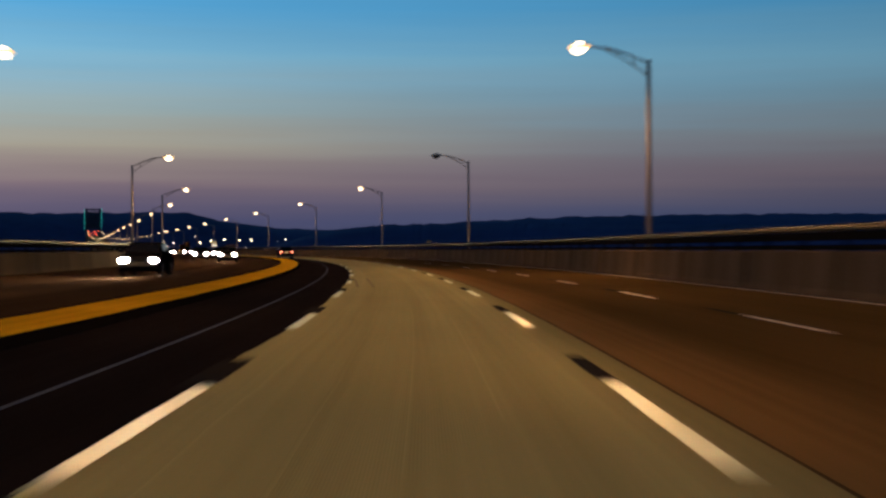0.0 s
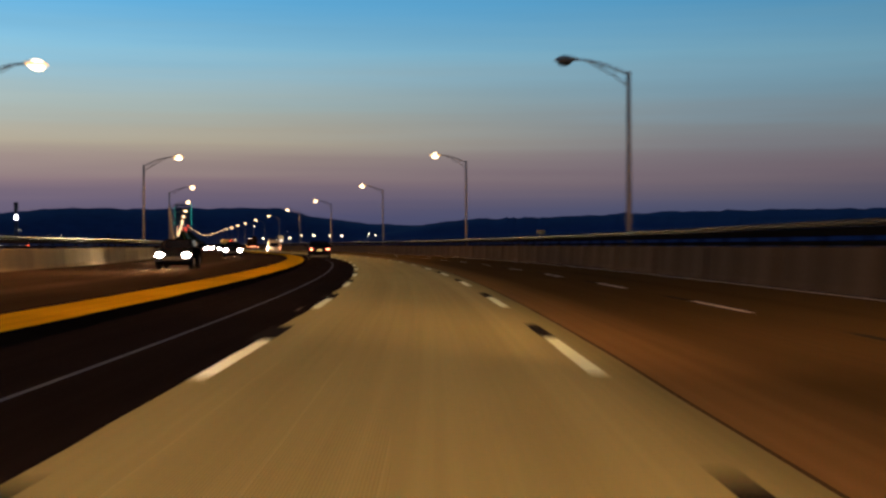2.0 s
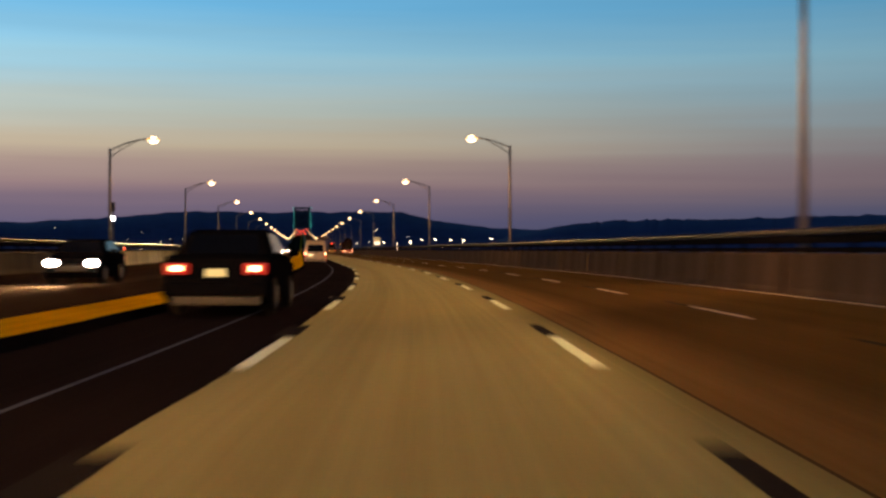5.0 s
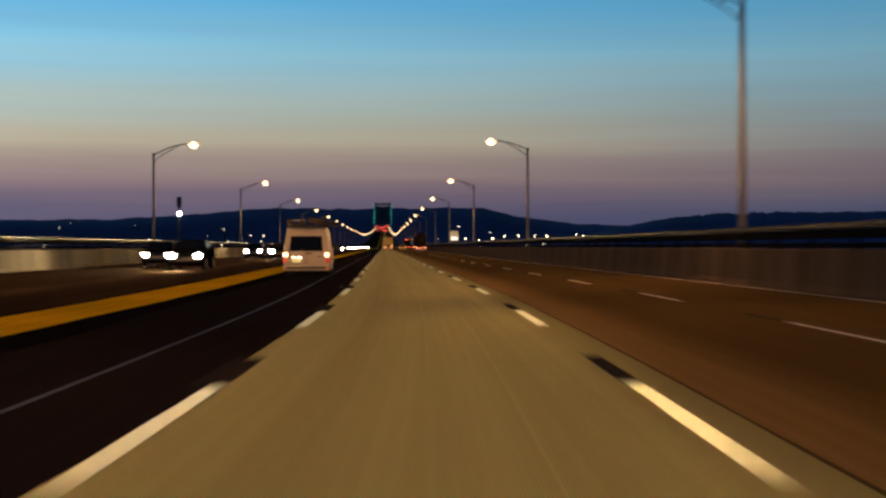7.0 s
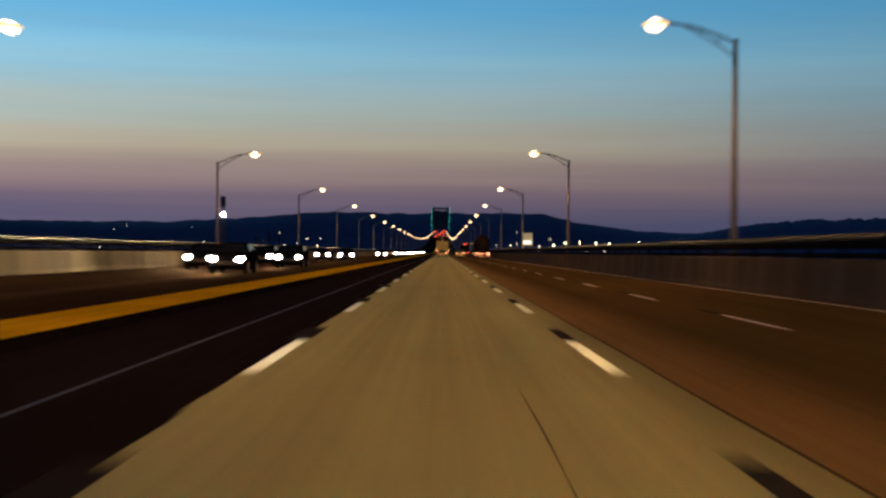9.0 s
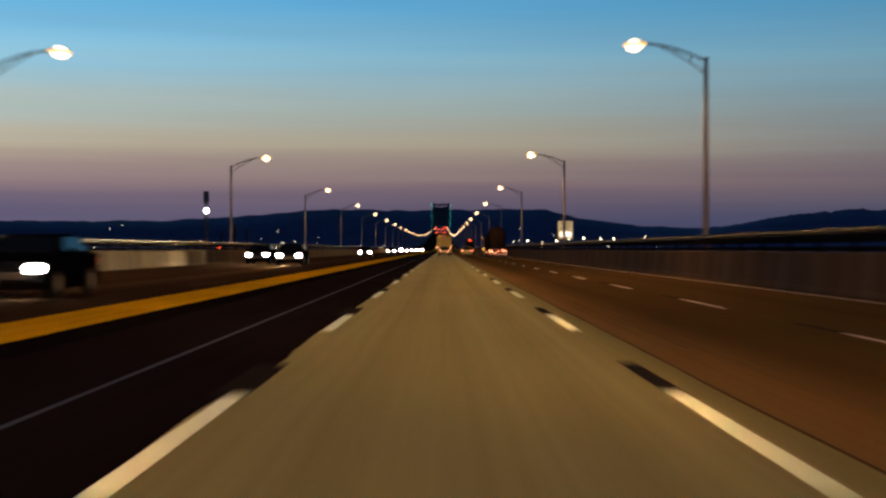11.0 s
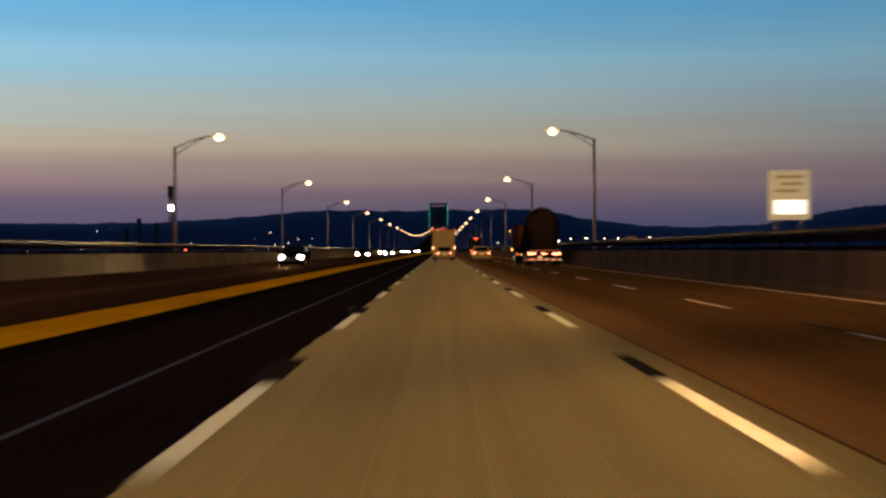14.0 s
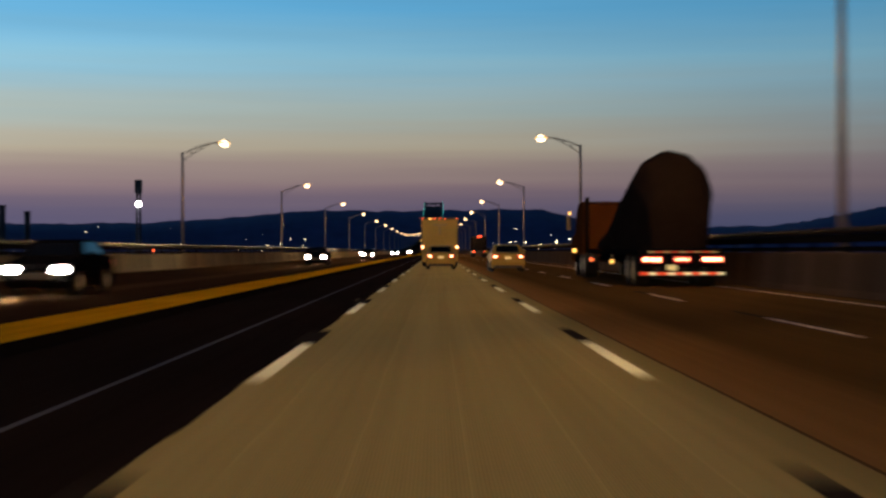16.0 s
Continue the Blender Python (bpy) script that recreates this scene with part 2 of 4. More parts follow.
def box(bm, x0, x1, y0, y1, z0, z1, bevel=0.0, taper=0.0):
    """A block; bevelled edges; taper narrows its top on all sides."""
    r = bmesh.ops.create_cube(bm, size=1.0)
    vs = r["verts"]
    for v in vs:
        top = v.co.z > 0
        v.co.x = (x0 + x1) / 2 + v.co.x * (x1 - x0 - (2 * taper if top else 0))
        v.co.y = (y0 + y1) / 2 + v.co.y * (y1 - y0 - (2 * taper if top else 0))
        v.co.z = z1 if top else z0
    if bevel:
        es = list({e for v in vs for e in v.link_edges})
        bmesh.ops.bevel(bm, geom=es, offset=bevel, segments=2, affect="EDGES", profile=0.6)
    return bm


def tube(bm, a, b, r0, r1=None, seg=10):
    a, b = Vector(a), Vector(b)
    d = b - a
    bmesh.ops.create_cone(bm, segments=seg, radius1=r0, radius2=r0 if r1 is None else r1, depth=d.length, cap_ends=True,
                          matrix=Matrix.Translation((a + b) / 2) @ d.to_track_quat("Z", "Y").to_matrix().to_4x4())
    return bm


def tube_path(bm, pts, r, seg=8):
    """One continuous bent tube through the points."""
    rings = []
    for i, p in enumerate(pts):
        d = (pts[min(i + 1, len(pts) - 1)] - pts[max(i - 1, 0)]).normalized()
        q = d.to_track_quat("Z", "Y")
        rings.append([bm.verts.new(p + q @ Vector((r * math.cos(2 * math.pi * k / seg), r * math.sin(2 * math.pi * k / seg), 0))) for k in range(seg)])
    for a, b in zip(rings, rings[1:]):
        for k in range(seg):
            bm.faces.new((a[k], a[(k + 1) % seg], b[(k + 1) % seg], b[k]))
    bm.faces.new(rings[0][::-1])
    bm.faces.new(rings[-1])
    return bm


def ball(bm, c, rx, ry, rz, u=12, v=8):
    bmesh.ops.create_uvsphere(bm, u_segments=u, v_segments=v, radius=1.0, matrix=Matrix.Translation(c) @ Matrix.Diagonal((rx, ry, rz, 1)))
    return bm


def B():
    return bmesh.new()


def block(*args, **kw):
    return box(B(), *args, **kw)


def sweep(name, prof, s0, s1, material, step=8.0, parent=None, wobble=None, label=""):
    """A strip or bar along the road: prof is a list of (offset, height), open or closed as given; road coordinates as its UV map."""
    n = max(1, int(round((s1 - s0) / step)))
    k = len(prof)
    vs, fs, uvs = [], [], []
    for i in range(n + 1):
        s = s0 + (s1 - s0) * i / n
        for j, (o, z) in enumerate(prof):
            vs.append(road(s, o + (wobble(s, j) if wobble else 0.0), z))
            uvs.append((o, s))
        if i:
            for j in range(k - 1):
                a = (i - 1) * k + j
                fs.append((a, a + 1, a + k + 1, a + k))
    me = bpy.data.meshes.new(name)
    me.from_pydata(vs, [], fs)
    layer = me.uv_layers.new(name="road")
    layer.data.foreach_set("uv", [c for lp in me.loops for c in uvs[lp.vertex_index]])
    me.materials.append(material)
    ob = new(name, me)
    if parent:
        ob.parent = parent
    return tagged(ob, label)


def flat_mark(name, w, length, material):
    """A painted mark, w across and length along y, with a slightly uneven outline."""
    me = bpy.data.meshes.new(name)
    n = 6
    vs, fs, uvs = [], [], []
    rnd = random.Random(5)
    for i in range(n + 1):
        y = length * i / n
        for x in (-w / 2, w / 2):
            vs.append((x + rnd.uniform(-0.006, 0.006), y, 0.0))
            uvs.append((x, y))
        if i:
            a = 2 * (i - 1)
            fs.append((a, a + 1, a + 3, a + 2))
    me.from_pydata(vs, [], fs)
    layer = me.uv_layers.new(name="road")
    layer.data.foreach_set("uv", [c for lp in me.loops for c in uvs[lp.vertex_index]])
    me.materials.append(material)
    return me


def put(name, me, m, parent=None, label=""):
    ob = new(name, me)
    ob.matrix_basis = m
    if parent:
        ob.parent = parent
    return tagged(ob, label)


S0, S1 = -330.0, 2335.0      # the built length of the bridge
NEAR0, NEAR1 = -300.0, 560.0  # the stretch that the car drives and looks along closely

# ---------------------------------------------------------------- water, hills, far shore
WATER = surface("dusk_river_water", (0.012, 0.02, 0.04), 0.18, vary=0.3, scale=0.02, bump=0.5, fine=0.35)
bm = B()
bmesh.ops.create_grid(bm, x_segments=8, y_segments=8, size=5200, matrix=Matrix.Translation((0, 600, -9)))
tagged(mesh_ob("water", bm, WATER), "dark rippled river water under the causeway", "water", kind="structure")

# dusk haze over the distance is mixed into this blue
HILL = surface("wooded_hill_haze", (0.026, 0.046, 0.13), 0.95, vary=0.25, scale=0.004, fine=0.03)


def ridge(name, dist, points, label, rough=1.0):
    """A wooded ridge at that distance: azimuth in degrees (to the right of north) and height in metres, rough along its crest."""
    az = [p[0] for p in points]
    ht = [p[1] for p in points]
    vs, fs = [], []
    n = 520
    for i in range(n + 1):
        a = az[0] + (az[-1] - az[0]) * i / n
        h = float(np.interp(a, az, ht))
        h += rough * 5 * noise.noise((a * 1.1, dist, 0)) + rough * 3.0 * noise.noise((a * 5.0, dist, 3)) + rough * 2.4 * noise.noise((a * 17.0, dist, 7)) + rough * 1.2 * noise.noise((a * 47.0, dist, 9))
        r = math.radians(a)
        for f, z in ((1.0, -10.0), (1.03, h * 0.55), (1.08, h)):
            vs.append((math.sin(r) * dist * f, math.cos(r) * dist * f, z))
        vs.append((math.sin(r) * dist * 1.2, math.cos(r) * dist * 1.2, -10))
        if i:
            for j in range(3):
                q = (i - 1) * 4 + j
                fs.append((q, q + 4, q + 5, q + 1))
    me = bpy.data.meshes.new(name)
    me.from_pydata(vs, [], fs)
    me.materials.append(HILL)
    for p in me.polygons:
        p.use_smooth = True
    return tagged(new(name, me), label, "hills", kind="structure")


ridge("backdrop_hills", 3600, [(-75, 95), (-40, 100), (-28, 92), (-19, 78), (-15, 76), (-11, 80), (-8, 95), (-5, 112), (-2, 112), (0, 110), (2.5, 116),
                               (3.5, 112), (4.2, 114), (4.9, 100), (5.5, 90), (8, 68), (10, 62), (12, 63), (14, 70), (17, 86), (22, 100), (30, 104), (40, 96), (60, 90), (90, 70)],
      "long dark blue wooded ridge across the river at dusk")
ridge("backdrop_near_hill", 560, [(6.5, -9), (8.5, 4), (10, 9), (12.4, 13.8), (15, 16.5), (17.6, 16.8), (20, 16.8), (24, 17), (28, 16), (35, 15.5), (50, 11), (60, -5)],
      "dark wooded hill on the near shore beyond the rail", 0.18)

# lights of houses and boats on the far shore
SHORE_LIGHT = glow("shore_light_warm", (1.0, 0.86, 0.62), 5.0)
bm = B()
rnd = random.Random(11)
for i in range(60):
    a = math.radians(rnd.choice((rnd.uniform(-26, -3), rnd.uniform(2, 30), rnd.uniform(-20, 28))))
    d = rnd.uniform(2900, 3400)
    if 0.0 < math.degrees(a) < 1.5:
        continue
    z = rnd.choice((4, 6, 9, 14, 22, 35, 48)) * rnd.uniform(0.6, 1.2)
    bmesh.ops.create_icosphere(bm, subdivisions=1, radius=rnd.uniform(0.5, 1.3), matrix=Matrix.Translation((math.sin(a) * d, math.cos(a) * d, z)))
tagged(mesh_ob("shore_lights", bm, SHORE_LIGHT), "scattered small warm lights along the far shore", "lights", kind="stuff")

TOWN_LIGHT = glow("town_light", (1.0, 0.88, 0.6), 12.0)
bm = B()
for a, z, r in ((2.9, 14, 0.8), (3.5, 15, 1.1), (4.1, 12, 0.8), (4.7, 15, 1.3), (5.2, 19, 1.1), (5.8, 20, 1.3), (6.5, 19, 1.1), (7.05, 19, 1.3), (8.3, 22, 0.8), (8.6, 20, 0.8), (9.6, 17, 0.9), (11.0, 20, 0.8)):
    a = math.radians(a)
    bmesh.ops.create_icosphere(bm, subdivisions=1, radius=r, matrix=Matrix.Translation((math.sin(a) * 2400, math.cos(a) * 2400, z)))
tagged(mesh_ob("town_lights", bm, TOWN_LIGHT), "row of bright warm lights on the far shore", "lights", kind="stuff")

# ---------------------------------------------------------------- deck and carriageways
bridge_deck = sweep("road", [(-18.6, 0.1), (-18.6, -1.1), (10.7, -1.1), (10.7, 0.1), (9.5, 0.1)], S0, S1, CONCRETE_WALL, 16)
tagged(bridge_deck, "concrete bridge deck of a long causeway over the river", "bridge deck", kind="structure")
edge_noise = lambda s, j: (0.05 * noise.noise((s * 0.9, 1.0, 0)) + 0.07 * noise.noise((s * 0.23, 5.0, 0))) if j == 0 else 0.0
tagged(sweep("road_opposing_lanes", [(-17.0, 0.0), (-13.2, 0.0), (-9.5, 0.0), (-5.3, 0.0)], S0, S1, ASPHALT_BROWN, 8),
       "brown worn asphalt of the opposing carriageway", "road", kind="structure")
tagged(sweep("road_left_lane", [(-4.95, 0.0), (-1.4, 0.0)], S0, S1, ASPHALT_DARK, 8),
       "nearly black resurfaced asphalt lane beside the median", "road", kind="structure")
near_lane = sweep("road_centre_lane", [(-1.745, 0.005), (0.0, 0.005), (2.02, 0.005)], NEAR0, NEAR1, CONCRETE_HEADLIT, 0.8, wobble=edge_noise)
tagged(near_lane, "streaked concrete driving lane with ragged edge, headlamp light painted into its pale tone", "road", kind="structure")
tagged(sweep("road_centre_lane_far", [(-1.745, 0.005), (2.02, 0.005)], NEAR1, S1, CONCRETE_HEADLIT, 12), "concrete lane running on to the main span, painted pale as if headlit", "road", kind="structure")
tagged(sweep("road_right_lanes", [(1.9, 0.0), (5.2, 0.0), (9.5, 0.0)], S0, S1, CONCRETE_UNLIT, 8),
       "worn brownish paving of the two outer lanes, painted darker as if unlit", "road", kind="structure")
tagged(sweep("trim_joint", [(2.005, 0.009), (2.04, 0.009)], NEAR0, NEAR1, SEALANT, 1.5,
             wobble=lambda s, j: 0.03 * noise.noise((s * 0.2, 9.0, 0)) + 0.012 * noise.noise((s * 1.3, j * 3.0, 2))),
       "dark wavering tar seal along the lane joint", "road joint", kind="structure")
for a, b, o, w in ((-78, -38, 2.5, 0.011), (82, 101, 2.55, 0.011), (17, 22.5, 0.66, 0.005)):
    tagged(sweep("trim_joint_crack", [(o - w, 0.009), (o + w, 0.009)], a, b, SEALANT, 1.0,
                 wobble=lambda s, j: 0.05 * noise.noise((s * 0.15, 2.0, 0)) + 0.006 * noise.noise((s * 1.1, j * 3.0, 5))),
           "dark sealed crack in the concrete", "road joint", kind="structure")
for o in (-0.86, -1.32):
    tagged(sweep("trim_skid_mark", [(o - 0.045, 0.008), (o + 0.045, 0.008)], -199, -187, SKID, 1.0, wobble=lambda s, j: -0.02 * (s + 199)),
           "faint dark tyre mark on the concrete", "tyre mark", kind="structure")
tagged(sweep("trim_old_line", [(-2.87, 0.004), (-2.81, 0.004)], NEAR0, 900, PAINT_FADED, 3,
             wobble=lambda s, j: 0.012 * noise.noise((s * 0.8, j * 4.0, 1))), "thin faded grey line along the dark lane", "road line", kind="structure")
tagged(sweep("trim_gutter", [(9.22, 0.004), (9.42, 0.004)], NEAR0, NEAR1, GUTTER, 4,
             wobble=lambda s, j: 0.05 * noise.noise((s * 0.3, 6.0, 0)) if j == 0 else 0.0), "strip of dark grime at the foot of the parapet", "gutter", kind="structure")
tagged(sweep("trim_edge_line", [(-0.055, 0.005), (0.055, 0.005)], NEAR0, 1500, PAINT_WORN, 5,
             wobble=lambda s, j: float(np.interp(s, [-300, -40, 125, 235], [9.12, 9.05, 8.72, 8.4]))), "worn white edge line by the right shoulder", "road line", kind="structure")

# raised median with yellow painted top
median = thing("median_kerb", "low raised median with yellow painted top and face darkened as shade", "median", kind="structure")
SEG = 7.62
n_seg = int((NEAR1 - NEAR0) / SEG)


def chord_mesh(name, prof, material, length, gap=0.012):
    """A straight piece along y with the closed profile prof, (x, z), leaving a joint at its ends."""
    me = bpy.data.meshes.new(name)
    k = len(prof)
    vs = [(x, gap, z) for x, z in prof] + [(x, length - gap, z) for x, z in prof]
    fs = [tuple(range(k))[::-1], tuple(range(k, 2 * k))] + [(j, (j + 1) % k, k + (j + 1) % k, k + j) for j in range(k)]
    me.from_pydata(vs, [], [f[::-1] for f in fs])
    layer = me.uv_layers.new(name="road")
    layer.data.foreach_set("uv", [c for lp in me.loops for c in (vs[lp.vertex_index][0], vs[lp.vertex_index][1])])
    me.materials.append(material)
    return me


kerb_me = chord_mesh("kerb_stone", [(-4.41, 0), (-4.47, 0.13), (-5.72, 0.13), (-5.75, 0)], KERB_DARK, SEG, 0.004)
yellow_me = chord_mesh("yellow_top", [(-4.5, 0.127), (-4.52, 0.136), (-5.69, 0.136), (-5.71, 0.127)], PAINT_YELLOW, SEG, 0.008)
for i in range(n_seg):
    s = NEAR0 + i * SEG
    k = put("kerb_stone", kerb_me, road_pose(s, float(np.interp(s, [-300, 100, 180, 240], [-0.12, -0.12, -0.2, -0.35]))), median)
    put("yellow_top", yellow_me, Matrix.Identity(4), k)
tagged(sweep("trim_median_far", [(-5.72, 0), (-5.72, 0.135), (-4.45, 0.135), (-4.41, 0)], NEAR0 + n_seg * SEG, S1, PAINT_YELLOW, 12),
       "yellow median running on into the distance", "median", kind="structure")


def outer_line(s):
    """Offset of the line between the two outer lanes, which narrow a little."""
    return float(np.interp(s, [-300, -140, -50, 105, 180, 230], [5.4, 5.4, 5.25, 5.05, 5.1, 5.15]))


# painted lane dashes, with the black contrast marks beyond them
PITCH, DASH = 12.176, 4.35
lane_lines = thing("trim_lane_dashes", "broken white lane lines with black contrast marks", "lane marking", kind="structure")
dash_me = flat_mark("dash", 0.15, DASH, PAINT_WHITE)
thin_me = flat_mark("outer_dash", 0.11, DASH, PAINT_WORN)
black_me = flat_mark("black_mark", 0.17, 2.6, PAINT_BLACK)
broad_me = flat_mark("black_mark", 0.3, 2.6, PAINT_BLACK)
for off, phase, pitch, me in ((-1.675, -0.22, PITCH, dash_me), (1.64, -0.02, PITCH, dash_me), (None, 7.9, 12.03, thin_me)):
    for k in range(int(NEAR0 / pitch), int(NEAR1 / pitch)):
        s = phase + k * pitch
        o = outer_line(s) if off is None else off
        put("dash", me, road_pose(s, o, 0.011), lane_lines)
        at_edge = off is not None and off < 0     # the black runs out over the ragged edge of the concrete
        put("black_mark", broad_me if at_edge else black_me, road_pose(s + DASH + 0.1, o - (0.06 if at_edge else 0.0), 0.011), lane_lines)
worn_me = flat_mark("worn_dash", 0.075, 1.25, PAINT_OLD)
for s in (-159.5, -67.6, -6.9, 54.5, 115.8, 176.2, 237.0):
    put("worn_dash", worn_me, road_pose(s + 0.35, -1.94, 0.006), lane_lines)
far_marks = B()
for off in (-1.76, 1.64, 5.13):
    for k in range(int(NEAR1 / PITCH), int(1500 / PITCH)):
        a, b = road(k * PITCH, off - 0.07, 0.012), road(k * PITCH + DASH, off + 0.07, 0.012)
        vs = [far_marks.verts.new(v) for v in (a, (b.x, a.y, a.z), b, (a.x, b.y, b.z))]
        far_marks.faces.new(vs)
PLAIN_WHITE = surface("far_road_paint", (0.8, 0.78, 0.7), 0.6, vary=0.1)
tagged(mesh_ob("trim_far_dashes", far_marks, PLAIN_WHITE), "far broken white lane lines", "lane marking", kind="structure")

# ---------------------------------------------------------------- parapets and rails
WALL_R = [(9.38, 0), (9.44, 0.16), (9.50, 1.0), (9.53, 1.04), (9.86, 1.04), (9.9, 1.0), (9.94, 0)]
WALL_L = [(-o + 0.0, z) for o, z in [(16.9, 0), (16.96, 0.16), (17.02, 0.96), (17.05, 1.0), (17.4, 1.0), (17.44, 0.96), (17.48, 0)]][::-1]


def parapet(name, prof, label, material):
    wall = thing(name, label, "parapet", kind="structure")
    me = chord_mesh("panel", prof, material, SEG, 0.014)
    rnd = random.Random(len(name))
    for i in range(n_seg):
        m = road_pose(NEAR0 + i * SEG, 0)
        put("panel", me, m @ pose(rnd.uniform(-0.006, 0.006), 0, rnd.uniform(-0.006, 0.004)), wall)
    for a, b in ((S0, NEAR0), (NEAR0 + n_seg * SEG, S1)):
        sweep("far_wall", prof, a, b, material, 12, wall)
    return wall


parapet("wall_right", WALL_R, "stained concrete bridge parapet of cast panels", CONCRETE_WALL)
parapet("wall_left", WALL_L, "concrete parapet on the far side of the oncoming lanes, painted paler as if headlit", WALL_HEADLIT)


def railing(name, off, z0, label, top_mat):
    rail = thing(name, label, "railing", kind="structure")
    bm = B()
    box(bm, -0.04, 0.04, -0.05, 0.05, z0 - 0.02, z0 + 0.5, 0.008)
    box(bm, -0.09, 0.09, -0.11, 0.11, z0 - 0.005, z0 + 0.02, 0.006)
    post = mesh_ob("post", bm, STEEL_RAIL)
    post.parent = rail
    step = SEG / 2.5
    n = int((NEAR1 - NEAR0) / step)
    post.matrix_basis = road_pose(NEAR0, off)
    for i in range(1, n):
        put("post", post.data, road_pose(NEAR0 + i * step, off), rail)

    def bar(nm, zc, h, w):
        prof = [(off - w, zc - h), (off - w, zc + h * 0.6), (off - w * 0.6, zc + h), (off + w * 0.6, zc + h), (off + w, zc + h * 0.6), (off + w, zc - h), (off - w, zc - h)]
        sweep(nm, prof, S0, S1, STEEL_RAIL, 7.62, rail)
    tube_prof = [(off + 0.085 * math.cos(k * math.pi / 6), z0 + 0.52 + 0.085 * math.sin(k * math.pi / 6)) for k in range(13)][::-1]
    top = sweep("top_rail", tube_prof, S0, S1, top_mat, 7.62, rail)
    top.data.polygons.foreach_set("use_smooth", [True] * len(top.data.polygons))
    bar("middle_rail", z0 + 0.33, 0.10, 0.05)
    bar("lower_rail", z0 + 0.075, 0.06, 0.05)
    return rail


railing("railing_right", 9.7, 1.04, "weathered steel railing on the concrete parapet", RAIL_TOP)
railing("railing_left", -17.2, 1.0, "dark steel railing on the far parapet", RAIL_TOP)

# ---------------------------------------------------------------- street lamps
LAMP_GROUP = "street lamps along the bridge"


def build_lamp(side, lit):
    """side +1: stands on the right ledge, arm to the left. Base at the origin; arm over the road."""
    reach, top, head_z = (2.72, 8.4, 8.96) if side > 0 else (2.9, 7.95, 8.66)
    d = -side
    name = "street_lamp"
    lamp = thing(name, ("tall galvanised street lamp, lit, arm over the lanes" if lit else "tall galvanised street lamp, unlit, arm over the lanes"), "street lamp", LAMP_GROUP)
    bm = B()
    box(bm, -0.125, 0.125, -0.2, 0.2, 0.0, 0.05, 0.01)
    box(bm, -0.122, 0.122, -0.15, 0.15, 0.05, 0.4, 0.02, 0.012)
    part("base", bm, STEEL_POLE, lamp)
    part("pole", tube(B(), (0, 0, 0.4), (0, 0, top), 0.125, 0.085, 12), STEEL_POLE, lamp, smooth=True)
    bm = B()
    ball(bm, (0, 0, top), 0.1, 0.1, 0.05)
    part("cap", bm, STEEL_POLE, lamp, smooth=True)
    # upper arm bows out over the road, lower arm braces it
    bm = B()
    pts = []
    for i in range(9):
        f = i / 8
        pts.append(Vector((d * (reach - 0.35) * f, 0, top - 0.08 + (head_z - top + 0.08) * math.sin(f * math.pi / 2))))
    tube_path(bm, pts, 0.044)
    part("arm", bm, STEEL_POLE, lamp, smooth=True)
    bm = B()
    low = []
    for i in range(7):
        f = i / 6
        low.append(Vector((d * (reach - 0.9) * f, 0, top - 0.62 + (head_z - top + 0.56) * f ** 0.8)))
    tube_path(bm, low, 0.031)
    part("brace", bm, STEEL_POLE, lamp, smooth=True)
    for i in (2, 4):
        part("stay", tube(B(), pts[i], low[i], 0.022, None, 6), STEEL_POLE, lamp)
    hx = d * reach
    bm = B()
    ball(bm, (hx, 0, head_z + 0.03), 0.42, 0.19, 0.11, 16, 8)
    box(bm, min(hx - d * 0.2, hx - d * 0.5), max(hx - d * 0.2, hx - d * 0.5), -0.07, 0.07, head_z - 0.03, head_z + 0.07, 0.02)
    head = part("head", bm, HEAD_GREY, lamp, smooth=True)
    bm = B()
    ball(bm, (hx + d * 0.06, 0, head_z - 0.06), 0.34, 0.27, 0.23, 20, 12)
    # glowing rim added to imitate the warm halo round a lit lens
    part("halo_rim", ball(B(), (hx + d * 0.04, 0, head_z - 0.02), 0.47, 0.36, 0.10, 24, 8), HALO_RIM if lit else HEAD_GREY, head, "amber glowing rim added as the lamp's halo" if lit else "", smooth=True)
    part("lens", bm, LENS_LIT if lit else LENS_OFF, head, "glowing warm white lens" if lit else "dark lens", smooth=True)
    return lamp, hx + d * 0.06, head_z - 0.3


LAMP_S, LAMP_PITCH = 180.3, 60.96
lights = []
LAMP_GAIN = {-7: 0.62, -4: 0.78, -3: 0.8, -2: 0.65, -1: 0.9, 0: 0.68, 1: 0.4, 2: 0.6, 3: 0.7}    # light strength per lamp, tuned to the road's brightness
# beam pattern of a head: tilt along the road, lean over the lanes, cone, watts
BEAMS = ((0, 12, 165, 4400.0), (55, 30, 80, 8600.0), (-55, 30, 80, 8600.0), (74, 28, 40, 54000.0), (-74, 28, 40, 54000.0))
for side, off in ((1, 10.07), (-1, -17.95)):
    lamp, hx, hz = build_lamp(side, True)
    first = True
    for k in range(-8, 34):
        s = LAMP_S + k * LAMP_PITCH
        if s < S0 + 5:
            continue
        m = road_pose(s, off, 0.1)
        if side > 0 and k == -5:
            dark, _, _ = build_lamp(1, False)
            dark.matrix_basis = m
            continue
        if first:
            lamp.matrix_basis = m
            first = False
        else:
            copy_thing(lamp, m)
        if -7 <= k <= 7:
            # the left lamp opposite the dark one is boosted to fill the gap
            lights.append((m @ Vector((hx, 0, hz)), math.degrees(heading(s)), side, 2.2 if side < 0 and k == -5 else LAMP_GAIN.get(k, 1.0)))
